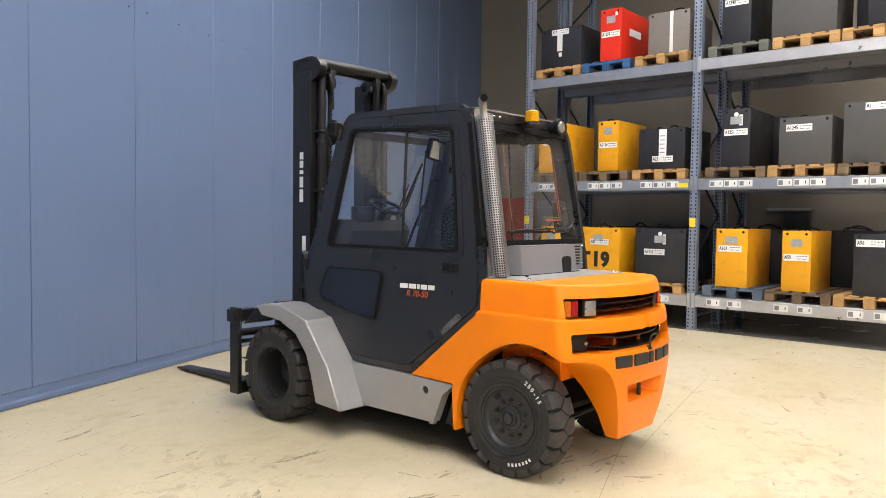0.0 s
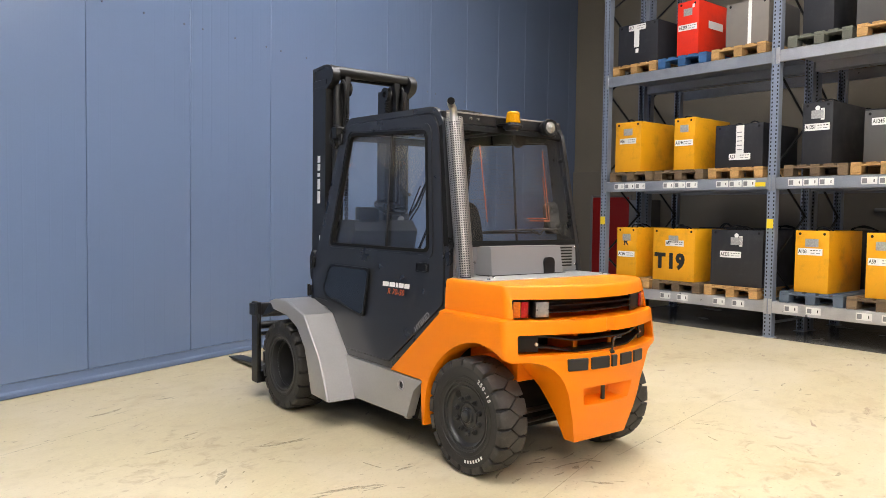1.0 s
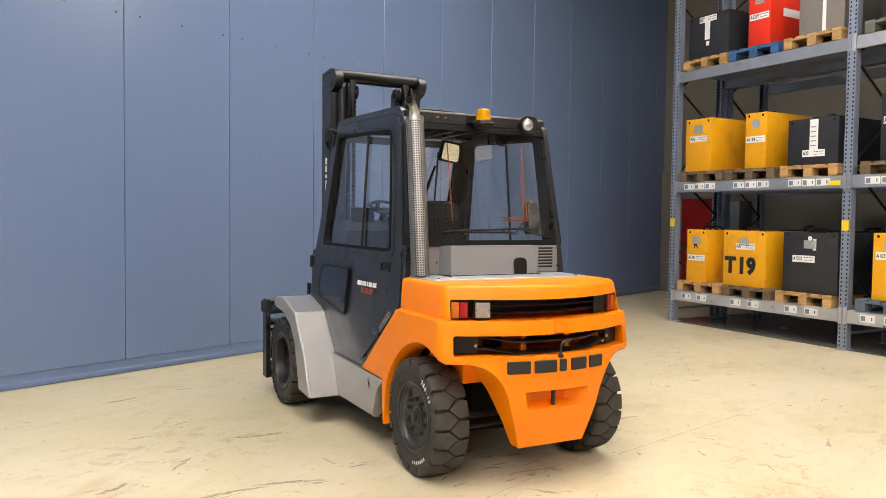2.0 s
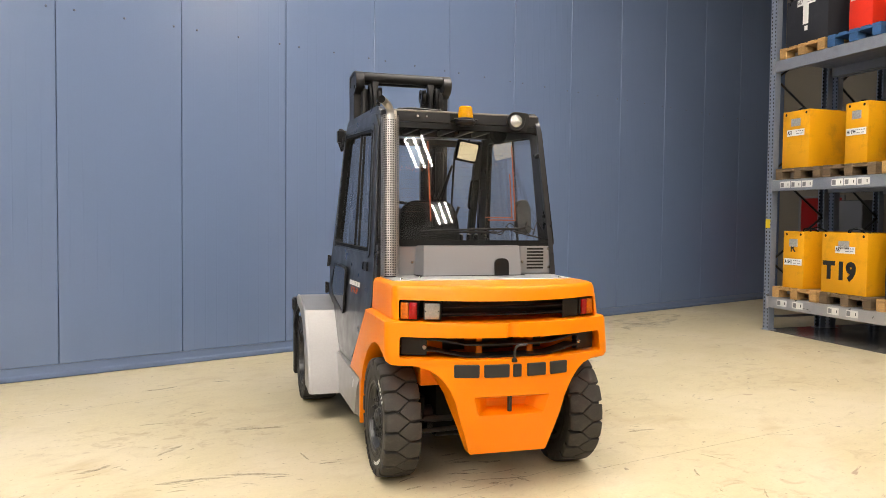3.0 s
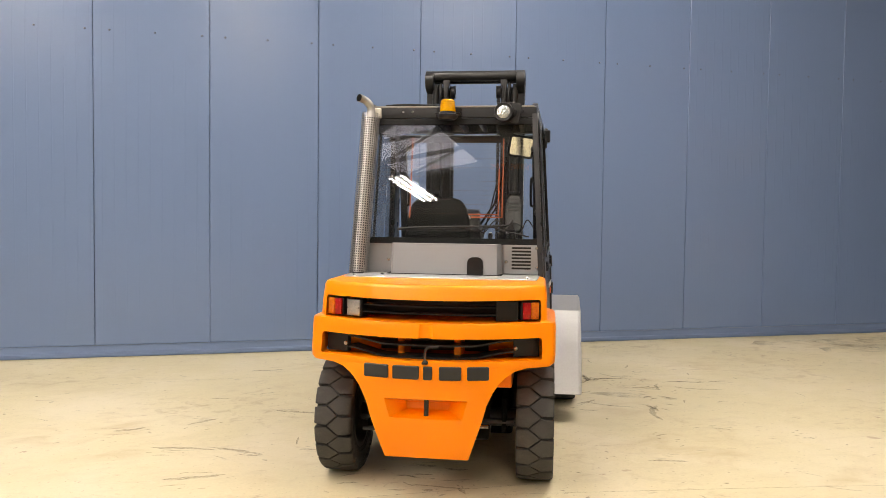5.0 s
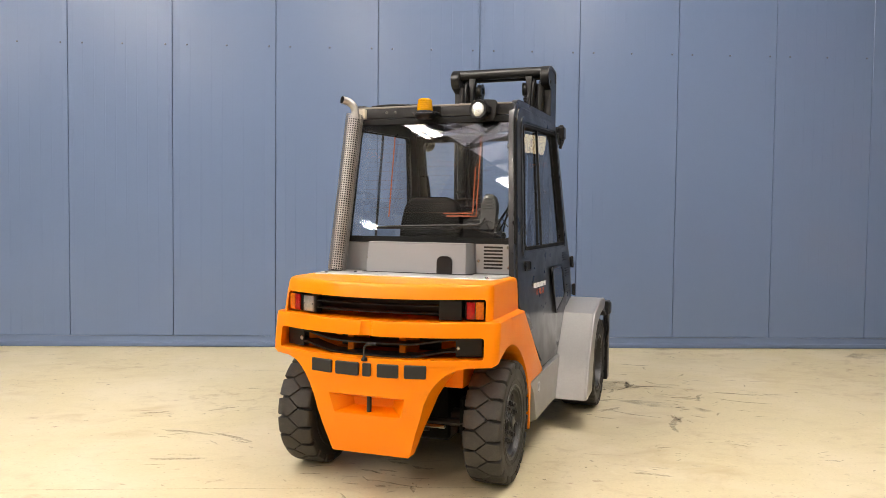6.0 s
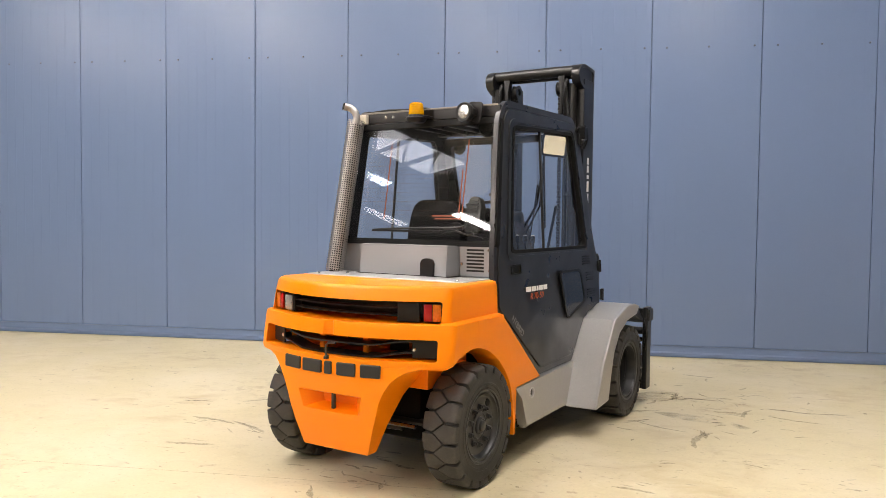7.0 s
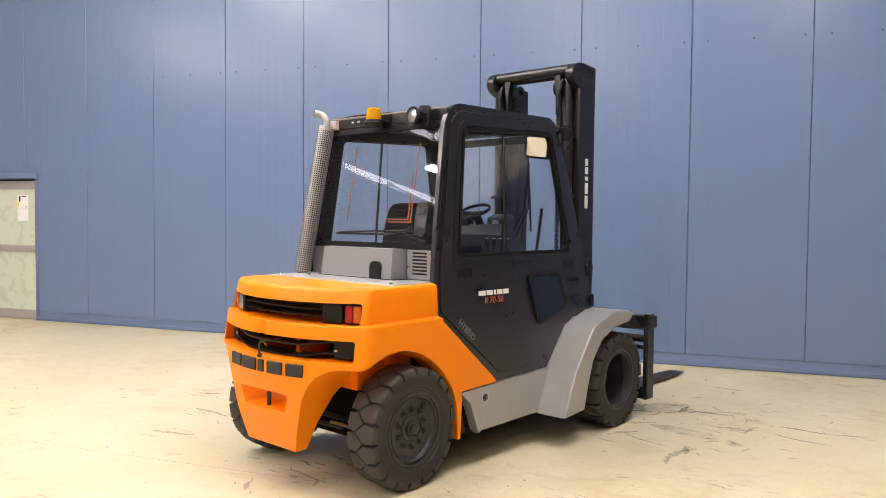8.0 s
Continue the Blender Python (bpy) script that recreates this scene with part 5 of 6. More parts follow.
for x in (-0.30, -0.24):
    part("bolt", moved(lathe([(0, -0.008), (0.008, -0.008), (0.012, 0)], "y", 8), pose(x, 0.375, 2.172)), CHROME, TRUCK)
# front of the cab
FP = [(-0.575, 0.95), (0.575, 0.95), (0.545, 2.20), (-0.545, 2.20)]
fm = Matrix.Translation((0, 1.845, 1.2)) @ pose(0, 0, 0, 17.5) @ Matrix.Translation((0, 0, -1.2))
part("front_frame", moved(ring(rounded(FP, 0.03), rounded(inset(FP, 0.055), 0.04), -0.03, 0.02, "y"), fm), CHARCOAL, TRUCK)
fp = part("windscreen", moved(prism(rounded(inset(FP, 0.05), 0.04), -0.006, -0.001, "y"), fm), PANE, TRUCK, "clear windscreen")
fp.visible_shadow = False
part("front_wiper", moved(tube(arc_points([(0.05, -0.03, 1.10), (0.10, -0.04, 1.35), (0.17, -0.03, 1.62), (0.22, -0.03, 1.82)], 4), 0.006, 6), fm), BLACK, TRUCK)
part("bulkhead", box(-0.56, 0.56, 1.80, 1.85, 0.55, 1.22, 0.01), BLACK, TRUCK)
part("cab_floor", box(-0.57, 0.57, 0.62, 1.80, 0.53, 0.58), BLACK, TRUCK)
part("hood", box(-0.55, 0.55, 0.30, 1.12, 0.58, 1.10, 0.03), CAB_GREY, TRUCK)

# inside the cab
seat = part("seat", joined(box(-0.34, 0.10, 0.62, 1.12, 1.10, 1.24, 0.04, 3)), VINYL, TRUCK, "black cloth driver's seat")
back = rounded([(-0.335, 1.18), (0.09, 1.18), (0.10, 1.45), (0.055, 1.645), (-0.295, 1.645), (-0.34, 1.45)], [0.05, 0.05, 0.12, 0.14, 0.14, 0.12], 7)
part("backrest", moved(prism(back, -0.05, 0.06, "y", 0.025, 3), Matrix.Translation((0, 0.715, 1.2)) @ pose(0, 0, 0, -6) @ Matrix.Translation((0, 0, -1.2))), VINYL, seat, "rounded black backrest")
part("armrest", box(0.14, 0.24, 0.70, 1.10, 1.30, 1.36, 0.02, 3), VINYL, TRUCK)
for k in range(4):
    x = 0.185 + 0.06 * k
    lever = part("hydraulic_lever", tube([(x + 0.02, 1.22, 1.24), (x + 0.02, 1.20, 1.36)], 0.008, 6), BLACK, TRUCK)
    part("knob", moved(lathe([(0, 0.03), (0.013, 0.026), (0.018, 0.008), (0.015, -0.02), (0.006, -0.03)], "z", 12), pose(x + 0.02, 1.195, 1.375)), BLACK, lever)
    part("knob_cap", moved(lathe([(0, 0.0325), (0.009, 0.031), (0.013, 0.0265)], "z", 12), pose(x + 0.02, 1.195, 1.375)), TAG, lever, "pale grey cap")
part("console", box(0.13, 0.46, 0.98, 1.30, 1.10, 1.27, 0.03), CAB_GREY, TRUCK)
part("steering_column", tube(arc_points([(-0.14, 1.72, 1.10), (-0.15, 1.64, 1.35), (-0.16, 1.53, 1.57)], 4), 0.05, 10, 0.03), BLACK, TRUCK)
circ = [(0.122 * math.cos(2 * math.pi * k / 28), 0.122 * math.sin(2 * math.pi * k / 28), 0) for k in range(29)]
wm = Matrix.Translation((-0.16, 1.498, 1.60)) @ pose(0, 0, 0, 24)
part("steering_wheel", moved(joined(tube(circ, 0.013, 8), tube([(-0.12, 0, 0), (0, 0, -0.02)], 0.010, 6), tube([(0.12, 0, 0), (0, 0, -0.02)], 0.010, 6), tube([(0, -0.12, 0), (0, 0, -0.02)], 0.010, 6), moved(lathe([(0, 0.01), (0.035, 0.008), (0.045, -0.02), (0.03, -0.05)], "z", 14), pose(0, 0, -0.02))), wm), BLACK, TRUCK, "black three-spoke steering wheel")
part("wheel_knob", moved(tube([(-0.10, -0.06, 0.0), (-0.10, -0.06, 0.06)], 0.018, 10), wm), BLACK, TRUCK)
dash = part("dashboard", loft([(1.22, [(-0.5, 1.80), (-0.5, 1.58), (0.12, 1.58), (0.12, 1.80)]), (1.42, [(-0.5, 1.78), (-0.48, 1.50), (0.10, 1.50), (0.10, 1.78)]), (1.50, [(-0.48, 1.76), (-0.46, 1.54), (0.08, 1.54), (0.08, 1.76)])]), CAB_GREY, TRUCK, "dark grey dashboard")
part("badge", moved(lathe([(0, -0.006), (0.03, -0.006), (0.033, 0)], "y", 18), Matrix.Translation((-0.011, 1.575, 1.503)) @ pose(0, 0, 0, 14)), GREY_PRINT, dash)
part("instrument_pod", moved(box(-0.10, 0.10, -0.06, 0.06, -0.05, 0.05, 0.03, 3), Matrix.Translation((-0.01, 1.64, 1.52)) @ pose(0, 0, 0, 20)), CAB_GREY, dash)
part("display", box(-0.42, -0.24, 1.53, 1.60, 1.48, 1.60, 0.01), BLACK, dash)
for x, y, z, tz in ((0.41, 1.50, 2.06, 6),):
    mm = Matrix.Translation((x, y, z)) @ pose(0, 0, 0, 10, 8, tz)
    mir = part("rear_mirror", moved(prism(rounded([(-0.100, -0.086), (0.100, -0.086), (0.100, 0.086), (-0.100, 0.086)], 0.025, 3), 0, 0.035, "y", 0.006), mm), BLACK, TRUCK, "black framed inside mirror")
    part("mirror_glass", moved(prism(rounded([(-0.081, -0.068), (0.081, -0.068), (0.081, 0.068), (-0.081, 0.068)], 0.016, 3), -0.003, -0.0005, "y"), mm), MIRROR, mir)
    part("mirror_stay", moved(tube(arc_points([(0, 0.02, 0.03), (0, 0.03, 0.08), (0.02, 0.0, 0.13)], 4), 0.007, 6), mm), BLACK, mir)
part("fan", moved(lathe([(0, -0.03), (0.05, -0.028), (0.065, 0), (0.05, 0.03), (0, 0.04)], "y", 18), pose(0.333, 0.60, 2.10)), BLACK, TRUCK, "small black cab fan")
part("front_lamp", moved(lathe([(0, -0.05), (0.03, -0.045), (0.055, -0.01), (0.06, 0.02), (0.055, 0.03), (0, 0.03)], "y", 18), pose(-0.515, 1.70, 2.10)), BLACK, TRUCK, "round black front work lamp")
part("wiper_stay", tube([(0.26, 1.72, 1.22), (0.38, 1.62, 1.62)], 0.012, 6), BLACK, TRUCK)
part("front_wiper_arm", joined(tube([(0.02, 1.70, 1.36), (0.20, 1.66, 1.62), (0.30, 1.56, 1.95)], 0.010, 6), tube([(0.07, 1.70, 1.36), (0.23, 1.66, 1.62), (0.30, 1.56, 1.95)], 0.007, 6), tube([(0.30, 1.60, 1.45), (0.31, 1.53, 2.06)], 0.008, 6)), BLACK, TRUCK)

# beacon and work lamp on the roof's rear edge
bb = part("beacon_bracket", joined(box(-0.085, 0.07, 0.275, 0.376, 2.145, 2.155, 0.003, 1), box(-0.085, 0.07, 0.366, 0.376, 2.10, 2.20, 0.003, 1)), BLACK, TRUCK)
part("beacon_base", moved(lathe([(0, -0.04), (0.05, -0.035), (0.066, -0.016), (0.066, -0.006), (0.054, 0.0), (0.05, 0.012), (0, 0.012)], "z", 24), pose(-0.008, 0.29, 2.148)), BLACK, TRUCK)
prof = [(0.043, 0.012)]
for k in range(5):
    prof += [(0.0435 - 0.0012 * k, 0.014 + 0.013 * k), (0.0430 - 0.0012 * k, 0.0245 + 0.013 * k), (0.0418 - 0.0012 * k, 0.026 + 0.013 * k)]
prof += [(0.034, 0.082), (0.028, 0.086), (0, 0.087)]
part("beacon_lens", moved(lathe(prof, "z", 24), pose(-0.008, 0.29, 2.150) @ Matrix.Diagonal((1.13, 1.13, 1.0, 1.0))), AMBER_SOLID, TRUCK, "ribbed amber beacon lens")
sm = Matrix.Translation((0.337, 0.302, 2.157)) @ pose(0, 0, 0, -4, 0, -6)
wl = part("work_lamp", moved(lathe([(0.040, -0.022), (0.056, -0.024), (0.060, -0.012), (0.056, 0.012), (0.042, 0.06), (0.02, 0.075), (0, 0.076)], "y", 28), sm), BLACK, TRUCK, "round black work lamp")
part("lamp_lens", moved(lathe([(0, -0.027), (0.02, -0.026), (0.042, -0.021), (0.043, -0.016), (0, -0.014)], "y", 28), sm), LAMP_GLASS, wl, "clear ribbed lamp glass")
part("lamp_bracket", moved(joined(prism(rounded([(0.02, -0.05), (0.085, -0.07), (0.10, 0.0), (0.105, 0.062), (0.0, 0.072), (-0.01, 0.03)], 0.03, 4), 0.03, 0.04, "y", 0.003, 1), box(0.058, 0.066, -0.015, 0.04, -0.02, 0.02, 0.003, 1)), sm), BLACK, wl)

# mudguards and side skirts
prof = [(2.16, 0.842), (2.02, 0.878), (1.83, 0.885), (1.545, 0.805), (1.31, 0.522), (1.18, 0.235)]
inner = [(2.155, 0.828), (2.02, 0.864), (1.83, 0.871), (1.552, 0.793), (1.322, 0.516), (1.193, 0.232)]
cheek = [(2.12, 0.854), (2.02, 0.880), (1.83, 0.887), (1.544, 0.807), (1.308, 0.523), (1.178, 0.235), (1.425, 0.25), (1.475, 0.42), (1.53, 0.57), (1.65, 0.70), (1.83, 0.772), (2.05, 0.795)]
for flip in (Matrix(), FLIP):
    guard = moved(joined(prism(prof + inner[::-1], 0.60, 0.868, "x", 0.003, 1), prism(cheek, 0.858, 0.8855, "x", 0.011, 3)), flip)
    part("mudguard", mesh_of("mudguard", guard, SILVER, 32), None, TRUCK, "angular silver front mudguard")
both("mud_flap", lambda: prism([(2.06, 0.84), (2.15, 0.835), (2.31, 0.70), (2.20, 0.735), (2.02, 0.79)], 0.62, 0.868, "x", 0.004, 1), BLACK, label="black rubber mud flap")
skirt = [(1.335, 0.525), (0.375, 0.505), (0.465, 0.43), (0.54, 0.245), (1.185, 0.245)]
both("side_skirt", lambda: joined(carve(prism(skirt, 0.60, 0.664, "x"), [moved(lathe([(0, 0.05), (0.036, 0.05), (0.036, -0.05), (0, -0.05)], "x", 24), pose(0.66, 0.61, 0.44))])), SILVER, label="silver side skirt with a round lock")
both("lock", lambda: moved(lathe([(0.018, -0.006), (0.024, -0.006), (0.026, 0.006), (0.034, 0.0085), (0.0355, 0.004)], "x", 24), pose(0.658, 0.61, 0.44)), ZINC)
both("keyhole", lambda: moved(lathe([(0, -0.004), (0.02, -0.004), (0.026, -0.010)], "x", 16), pose(0.6605, 0.61, 0.44)), STEEL_DARK)
both("wheel_house", lambda: prism([(0.40, 0.50), (0.41, 0.43), (0.475, 0.245), (0.40, 0.245)], 0.35, 0.62, "x"), BLACK)
both("jacking_point", lambda: box(0.60, 0.64, 0.56, 0.60, 0.222, 0.245, 0.004, 1), SILVER)
# chassis coloured near black for the shade beneath the truck
part("chassis", joined(box(-0.42, 0.42, 0.25, 2.0, 0.19, 0.55, 0.02), box(-0.595, 0.595, 0.48, 1.19, 0.215, 0.50, 0.02)), SHADE_BLACK, TRUCK)
part("rear_axle", joined(tube([(-0.46, 0, 0.365), (0.46, 0, 0.365)], 0.05, 12), box(-0.30, 0.30, -0.08, 0.10, 0.24, 0.42, 0.02), tube([(-0.44, -0.10, 0.36), (0.44, -0.10, 0.36)], 0.022, 8), tube([(-0.42, -0.14, 0.30), (0.2, -0.14, 0.32)], 0.014, 8)), STEEL_DARK, TRUCK, "dark steering axle")
part("tie_rod", tube([(0.12, -0.16, 0.345), (0.30, -0.16, 0.345)], 0.012, 10), CHROME, TRUCK)
part("front_axle", joined(tube([(-0.6, 1.955, 0.37), (0.6, 1.955, 0.37)], 0.09, 12)), STEEL_DARK, TRUCK)

# wheels


def tyre(r, w):
    """Solid tyre centred on the x axis: carcass, and two staggered rows of tread blocks."""
    h = w / 2
    car = lathe([(r * 0.595, -h * 0.86), (r * 0.62, -h * 0.94), (r * 0.665, -h * 0.955), (r * 0.673, -h * 0.985), (r * 0.705, -h * 0.99), (r * 0.713, -h * 0.97), (r * 0.80, -h * 0.97), (r * 0.83, -h * 0.985), (r * 0.865, -h * 0.96), (r * 0.885, -h * 0.88),
                 (r * 0.935, -h * 0.6), (r * 0.94, 0), (r * 0.935, h * 0.6), (r * 0.885, h * 0.88), (r * 0.865, h * 0.96), (r * 0.83, h * 0.985), (r * 0.80, h * 0.97), (r * 0.713, h * 0.97), (r * 0.705, h * 0.99), (r * 0.673, h * 0.985), (r * 0.665, h * 0.955), (r * 0.62, h * 0.94), (r * 0.595, h * 0.86)], "x", 72, True)
    return car


def tread_block(r, w, n, side):
    """One tread block of the row on that side."""
    h, p = w / 2, 2 * math.pi / n
    blk = bmesh.new()
    rows = [(h * 1.0, 0.395, 0.962, 0.86), (h * 0.86, 0.413, 0.991, 0.885), (h * 0.46, 0.425, 1.0, 0.925), (h * 0.34, 0.456, 1.0, 0.925), (-h * 0.25, 0.014, 1.0, 0.925)]
    top = [[blk.verts.new((side * x, r * o * math.sin(q * p), r * o * math.cos(q * p))) for q in (-half, 0, half)] for x, half, o, i in rows]
    bot = [[blk.verts.new((side * x, r * i * math.sin(q * p * 1.04), r * i * math.cos(q * p * 1.04))) for q in (-half, 0, half)] for x, half, o, i in rows]
    for i in range(len(rows) - 1):
        for j in range(2):
            blk.faces.new((top[i][j], top[i][j + 1], top[i + 1][j + 1], top[i + 1][j]))
        blk.faces.new((top[i][0], top[i + 1][0], bot[i + 1][0], bot[i][0]))
        blk.faces.new((top[i][2], top[i + 1][2], bot[i + 1][2], bot[i][2]))
    for e in (0, -1):
        for j in range(2):
            blk.faces.new((top[e][j], top[e][j + 1], bot[e][j + 1], bot[e][j]))
    bmesh.ops.recalc_face_normals(blk, faces=blk.faces)
    return soften(blk, 0.0022, 1, 50)


def wheel(r, w, x, y, steer, dish, s):
    """Wheel with rim; dish: how far the centre disc sits inside the outer face."""
    hub = new("wheel")
    hub.parent = TRUCK
    tagged(hub, "black steel wheel with a lugged solid tyre")
    hub.matrix_local = Matrix.Translation((s * x, y, r + 0.026)) @ pose(0, 0, 0, 0, 0, steer)
    part("tyre", tyre(r, w), RUBBER_SIDE, hub, "worn black solid tyre")
    for side in (-1, 1):
        block = mesh_of("tread_block", tread_block(r, w, 19, side), RUBBER)
        for k in range(19):
            part("tread_block", block, None, hub).rotation_euler = (2 * math.pi * (k + (0.5 if side > 0 else 0.0) + (0.3 if s < 0 else 0.0)) / 19, 0, 0)
    h = w / 2
    rr = r * (0.60 if dish < 0.08 else 0.635)
    o = h * 0.92
    rim_prof = [(rr * 1.02, o * 0.96), (rr * 1.01, o + 0.004), (rr * 0.955, o + 0.002), (rr * 0.945, o - 0.008), (rr * 0.90, o - 0.010), (rr * 0.89, o - 0.004), (rr * 0.87, o - 0.004), (rr * 0.855, o - 0.016), (rr * 0.835, o - dish * 0.75), (rr * 0.78, o - dish), (0, o - dish)]
    deep = min(-o * 0.3, o - dish - 0.012)
    back = [(rr * 1.02, -o), (rr * 0.9, -o), (rr * 0.88, deep), (0, deep)]
    part("rim", joined(moved(lathe(rim_prof, "x", 48), Matrix.Diagonal((s, 1, 1, 1))), moved(lathe(back, "x", 32), Matrix.Diagonal((s, 1, 1, 1)))), RIM, hub, "dark grey steel rim")
    if dish > 0.08:
        part("rim_ring", moved(lathe([(rr * 0.86, o - 0.055), (rr * 0.80, o - 0.05), (rr * 0.79, o - 0.06), (rr * 0.80, o - 0.075), (rr * 0.86, o - 0.08)], "x", 40), Matrix.Diagonal((s, 1, 1, 1))), RIM, hub)
    f = o - dish
    if dish < 0.08:
        part("hub_cap", moved(lathe([(0.079, f), (0.077, f + 0.007), (0.072, f + 0.008), (0.069, f + 0.003), (0.05, f + 0.004), (0.047, f + 0.017), (0.041, f + 0.020), (0.037, f + 0.016), (0.031, f + 0.017), (0.029, f + 0.030), (0.024, f + 0.033), (0, f + 0.033)], "x", 32), Matrix.Diagonal((s, 1, 1, 1))), RIM, hub)
        nut = mesh_of("wheel_nut", moved(joined(lathe([(0.020, 0), (0.020, 0.004), (0.0145, 0.005), (0.0145, 0.019), (0.008, 0.020), (0.008, 0.030), (0, 0.030)], "x", 6)), Matrix.Diagonal((s, 1, 1, 1))), RIM)
        for k in range(10):
            a = 2 * math.pi * k / 10 + 0.3
            part("wheel_nut", nut, None, hub).location = (s * f, 0.106 * math.cos(a), 0.106 * math.sin(a))
        part("vent_hole", moved(lathe([(0, 0.001), (0.022, 0.001), (0.024, -0.006)], "x", 14), Matrix.Translation((s * (f + 0.003), 0.098, 0.112)) @ Matrix.Diagonal((s, 1, 1, 1))), BLACK, hub)
    else:
        part("hub_cap", moved(lathe([(0.11, f), (0.105, f + 0.03), (0.06, f + 0.05), (0, f + 0.055)], "x", 24), Matrix.Diagonal((s, 1, 1, 1))), RIM, hub)
    return hub, h * 0.985


def rim_text(hub, s, face, chars, start, rad, size):
    """White moulded characters round a sidewall."""
    a = start
    for ch in chars:
        bm = lettering(ch, size, 0.0008, bold=0.0011) if ch != "|" else box(-size * 0.27, size * 0.27, -size * 0.35, size * 0.35, -0.0008, 0.0008)
        m = pose(0, 0, 0, a)
        turn = pose(0, 0, 0, 90, 0, 90) if s > 0 else pose(0, 0, 0, 90, 0, -90)
        part("sidewall_mark", moved(bm, m @ Matrix.Translation((s * (face + 0.001), 0, rad)) @ turn), WHITE, hub, "white moulded sidewall lettering")
        a += (-13 if s > 0 else 13) * 0.42 * (0.275 / rad)


for s in (1, -1):
    hub, face = wheel(0.343, 0.203, 0.553 + s * 0.006, -0.012 + s * 0.006, 0.0, 0.032, s)
    if s < 0:
        rim_text(hub, s, face, "250-15", 30, 0.262, 0.036)
        rim_text(hub, s, face, "|||||||", 141, 0.262, 0.026)
    wheel(0.346, 0.27, 0.73, 1.955, 0.0, 0.19, s)

# mast, carriage and forks
rail = [(0.315, 2.305), (0.414, 2.305), (0.414, 2.085), (0.315, 2.085), (0.315, 2.11), (0.396, 2.11), (0.396, 2.28), (0.315, 2.28)]
both("mast_rail", lambda: prism(rail, 0.20, 2.64, "z", 0.003, 1), STEEL_DARK, label="dark steel outer mast channel")
rail2 = [(0.215, 2.285), (0.311, 2.285), (0.311, 2.265), (0.245, 2.265), (0.245, 2.155), (0.311, 2.155), (0.311, 2.135), (0.215, 2.135)]
both("inner_rail", lambda: prism(rail2, 0.12, 2.62, "z", 0.003, 1), STEEL_DARK)
cap = rounded([(2.308, 2.742), (2.10, 2.758), (2.01, 2.742), (1.955, 2.675), (1.985, 2.60), (2.09, 2.555), (2.308, 2.555)], [0.01, 0.05, 0.05, 0.06, 0.05, 0.04, 0.01], 5)
hollow = rounded([(2.285, 2.718), (2.10, 2.732), (2.03, 2.716), (1.99, 2.672), (2.015, 2.622), (2.10, 2.585), (2.285, 2.585)], 0.03, 3)
both("mast_cap", lambda: soften(carve(prism(cap, 0.345, 0.416, "x"), [prism(hollow, 0.406, 0.46, "x")]), 0.007, 2, 50), STEEL_DARK, label="rounded mast head plate")
part("mast_crossbar", joined(tube([(-0.35, 2.045, 2.702), (0.35, 2.045, 2.702)], 0.043, 24), box(-0.345, 0.345, 2.075, 2.10, 2.645, 2.735, 0.004, 1)), STEEL_DARK, TRUCK, "round dark crossbar of the mast head")
both("cylinder", lambda: joined(tube([(0.332, 2.045, 0.35), (0.332, 2.045, 2.12)], 0.036, 18), tube([(0.332, 2.045, 2.12), (0.332, 2.045, 2.60)], 0.029, 16), tube([(0.332, 2.045, 2.09), (0.332, 2.045, 2.13)], 0.042, 18)), STEEL_DARK, label="lift cylinder beside the mast")
lug = rounded([(0.205, 2.70), (0.272, 2.70), (0.262, 2.56), (0.250, 2.36), (0.228, 2.36), (0.232, 2.56)], [0.01, 0.01, 0.03, 0.008, 0.008, 0.03], 3)
both("bracket", lambda: prism(lug, 2.02, 2.075, "y", 0.006, 2), STEEL_DARK, label="tapered chain bracket")


def chain(x, y):
    out = []
    for k in range(96):
        z = 0.6 + 0.021 * k
        w = 0.011 if k % 2 else 0.016
        out.append(box(x - w, x + w, y - 0.009, y + 0.009, z, z + 0.019))
    return joined(*out)


both("lift_chain", lambda: chain(0.195, 2.115), BLACK, label="dark leaf chain")
both("chain_roller", lambda: moved(lathe([(0.03, -0.02), (0.058, -0.02), (0.052, -0.012), (0.052, 0.012), (0.058, 0.02), (0.03, 0.02)], "x", 20, True), pose(0.195, 2.12, 2.58)), STEEL_DARK)
for s in (-1, 1):
    part("mast_hose", tube(arc_points([(s * 0.285, 2.10, 2.50), (s * 0.29, 2.03, 2.63), (s * 0.285, 1.99, 2.52), (s * 0.275, 2.03, 2.25), (s * 0.275, 2.06, 1.4), (s * 0.275, 2.06, 0.9)], 6), 0.013, 8), BLACK, TRUCK)
    part("clamp", box(s * 0.335 - 0.048, s * 0.335 + 0.048, 1.995, 2.09, 1.71, 1.735, 0.004, 1), STEEL_DARK, TRUCK)
    part("clamp", box(s * 0.335 - 0.048, s * 0.335 + 0.048, 1.995, 2.09, 2.17, 2.19, 0.004, 1), STEEL_DARK, TRUCK)
    # maker's mark on the mast as plain slabs
    for z0, z1 in ((1.63, 1.73), (1.745, 1.83), (1.85, 1.88), (1.90, 1.955), (1.965, 2.02)):
        part("brand_mark", box(s * 0.4142, s * 0.4152, 2.17, 2.215, z0, z1) if s > 0 else box(-0.4152, -0.4142, 2.17, 2.215, z0, z1), WHITE, TRUCK, "white slab")
part("load_label", box(-0.4152, -0.4142, 2.135, 2.18, 1.237, 1.365), PAPER, TRUCK, "white load label")
part("mast_tie", box(-0.40, 0.40, 2.29, 2.33, 0.55, 0.66, 0.004, 1), STEEL_DARK, TRUCK)
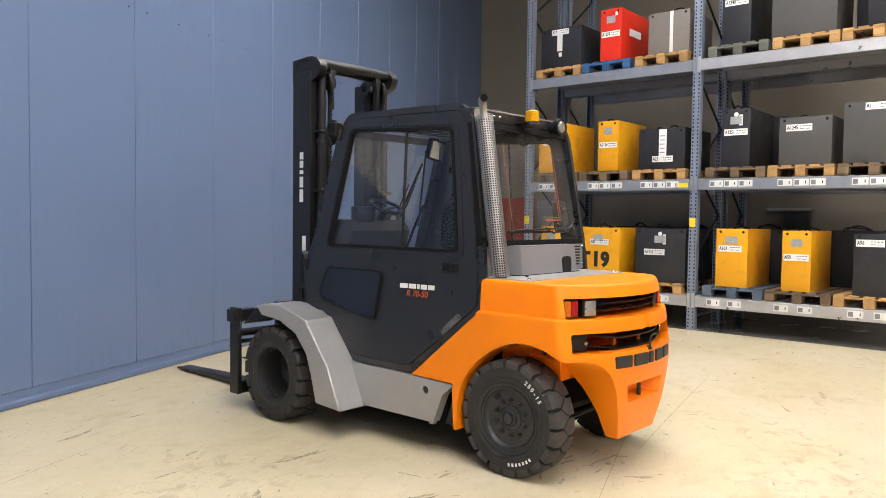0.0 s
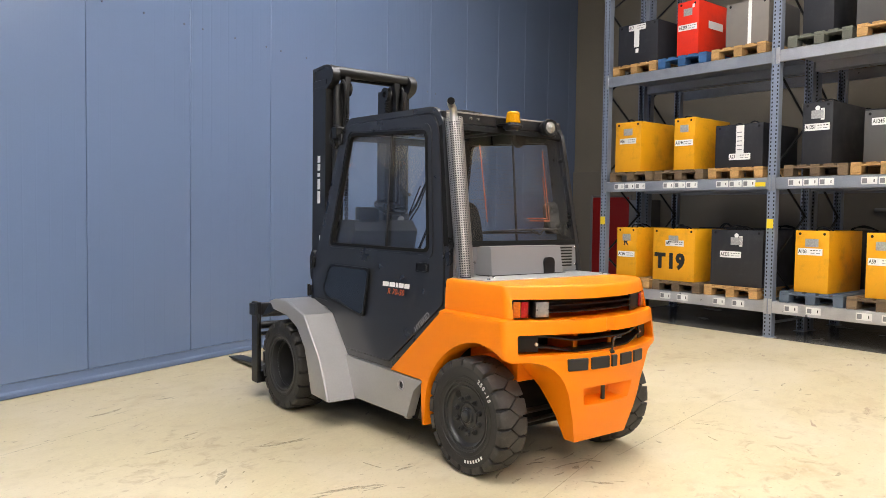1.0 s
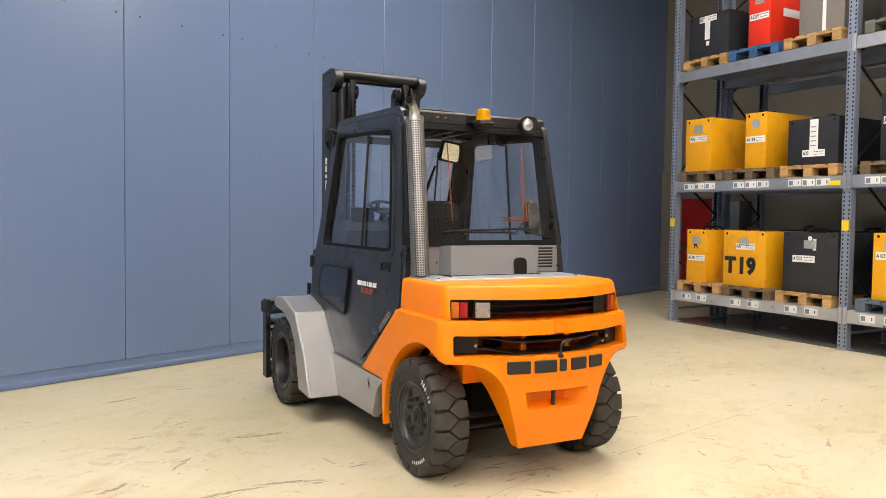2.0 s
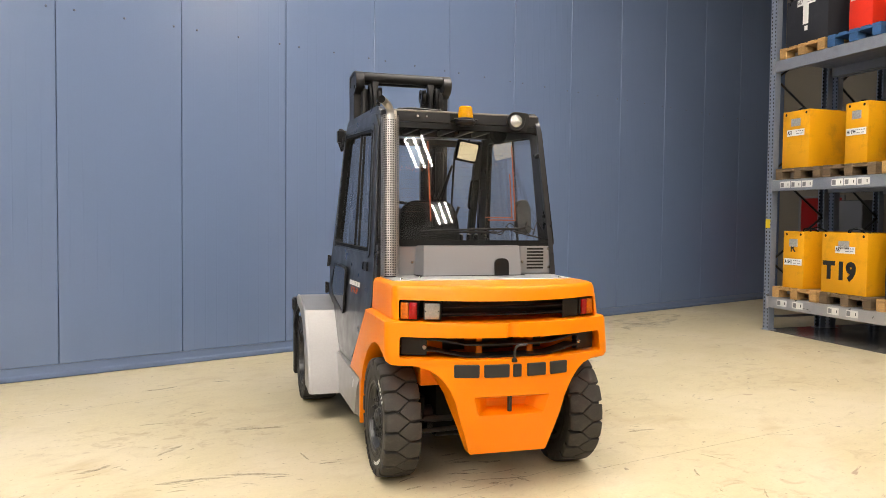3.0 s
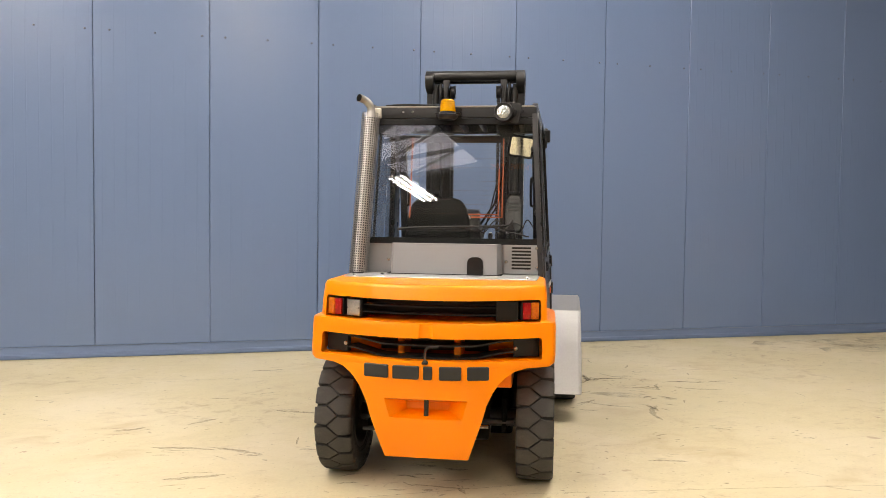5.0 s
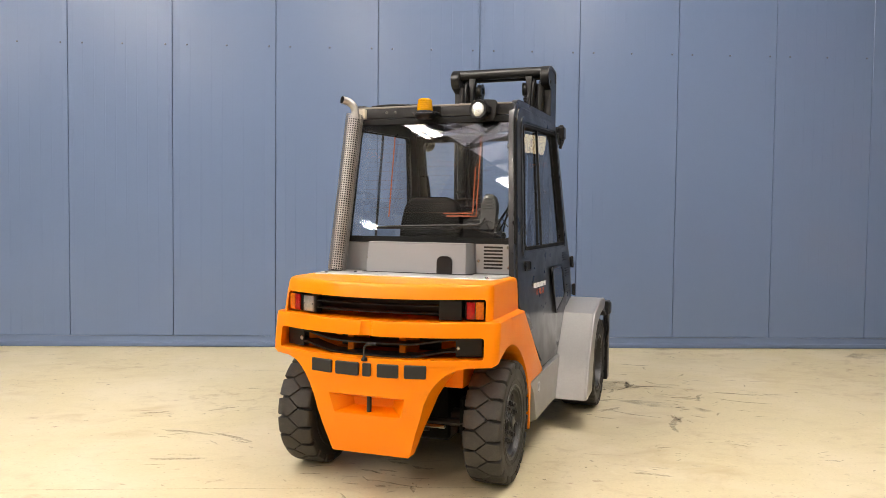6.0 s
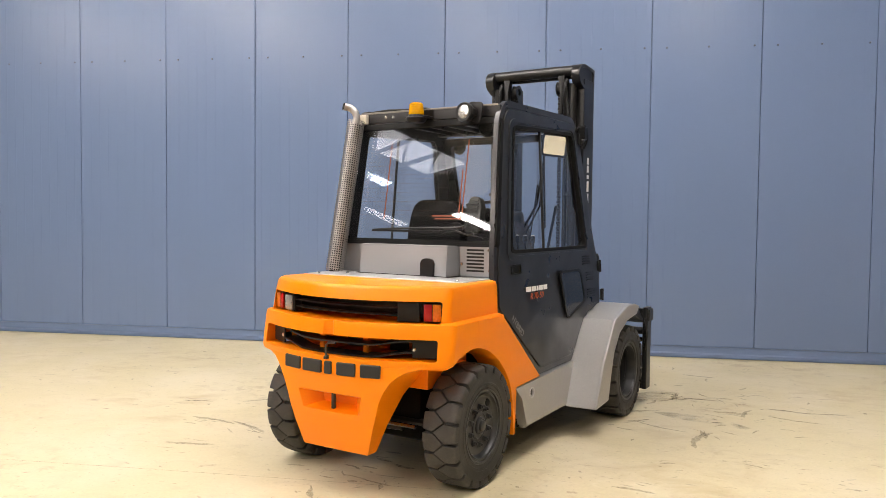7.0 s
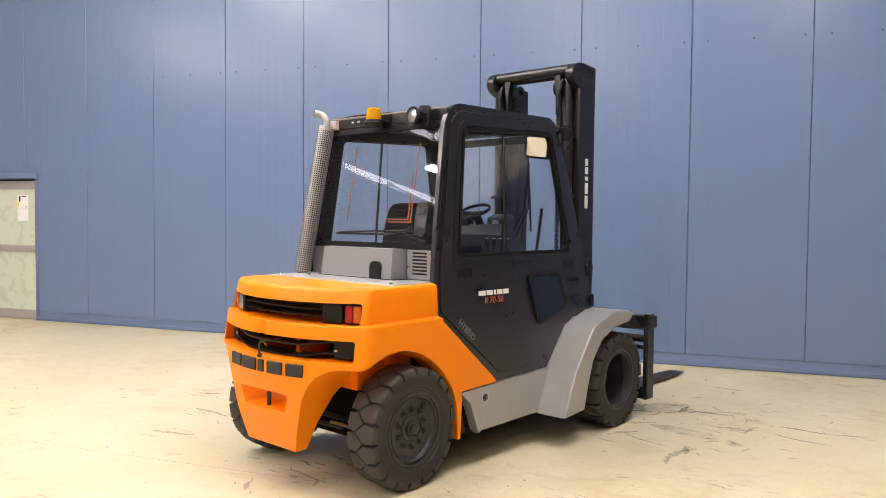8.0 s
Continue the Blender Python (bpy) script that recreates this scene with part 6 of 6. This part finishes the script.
part("mast_tie", box(-0.40, 0.40, 2.08, 2.10, 0.45, 0.60, 0.004, 1), STEEL_DARK, TRUCK)
both("tilt_mirror", lambda: joined(prism(rounded([(1.90, 1.02), (1.98, 1.02), (2.0, 1.20), (1.95, 1.27), (1.91, 1.22)], 0.03, 3), 0.50, 0.60, "x", 0.012)), BLACK, label="black outside mirror folded against the pillar")
both("front_lamp_stay", lambda: joined(tube(arc_points([(0.56, 1.50, 2.15), (0.60, 1.60, 2.20), (0.60, 1.66, 2.12), (0.58, 1.64, 2.04)], 4), 0.012, 8), box(0.56, 0.63, 1.53, 1.60, 2.10, 2.19, 0.006, 1)), BLACK)
carr = part("fork_carriage", joined(box(-0.84, 0.84, 2.40, 2.47, 0.70, 0.80, 0.006, 1), box(-0.84, 0.84, 2.40, 2.47, 0.145, 0.24, 0.006, 1), box(-0.35, 0.35, 2.34, 2.42, 0.2, 0.78, 0.006, 1)), STEEL_DARK, TRUCK, "dark wide fork carriage")
both("carriage_end", lambda: joined(box(0.838, 0.878, 2.365, 2.475, 0.15, 0.815, 0.006, 1), box(0.828, 0.888, 2.39, 2.505, 0.70, 0.80, 0.01, 2)), STEEL_DARK, carr)
both("positioner_cylinder", lambda: tube([(0.1, 2.40, 0.62), (0.84, 2.40, 0.62)], 0.03, 12), STEEL_DARK, carr)
both("positioner_bar", lambda: tube([(0.1, 2.41, 0.55), (0.84, 2.41, 0.55)], 0.018, 10), CHROME, carr)
both("carriage_hose", lambda: tube(arc_points([(0.855, 2.362, 0.72), (0.872, 2.345, 0.65), (0.878, 2.345, 0.58), (0.868, 2.350, 0.52), (0.858, 2.366, 0.47)], 4), 0.011, 8), BLACK, carr)
fork = [(2.472, 0.06), (2.50, 0.045), (4.06, 0.045), (4.08, 0.05), (4.08, 0.058), (3.4, 0.088), (2.54, 0.095), (2.525, 0.11), (2.52, 0.82), (2.475, 0.82)]
both("fork", lambda: prism(fork, 0.29, 0.43, "x", 0.004, 1), STEEL_DARK, label="long dark steel fork tine")

# crisp flat faces beside rounded edges
for ob in TRUCK.children_recursive:
    if ob.name.split(".")[0] in ("counterweight", "cab_door", "side_frame", "mudguard", "side_skirt", "engine_cover", "rear_sill", "vent_plate", "mast_cap", "mast_rail", "window_surround", "rear_rail", "deck_plate", "fork", "fork_carriage", "carriage_end", "core"):
        md = ob.modifiers.new("even_shading", "WEIGHTED_NORMAL")
        md.keep_sharp = True
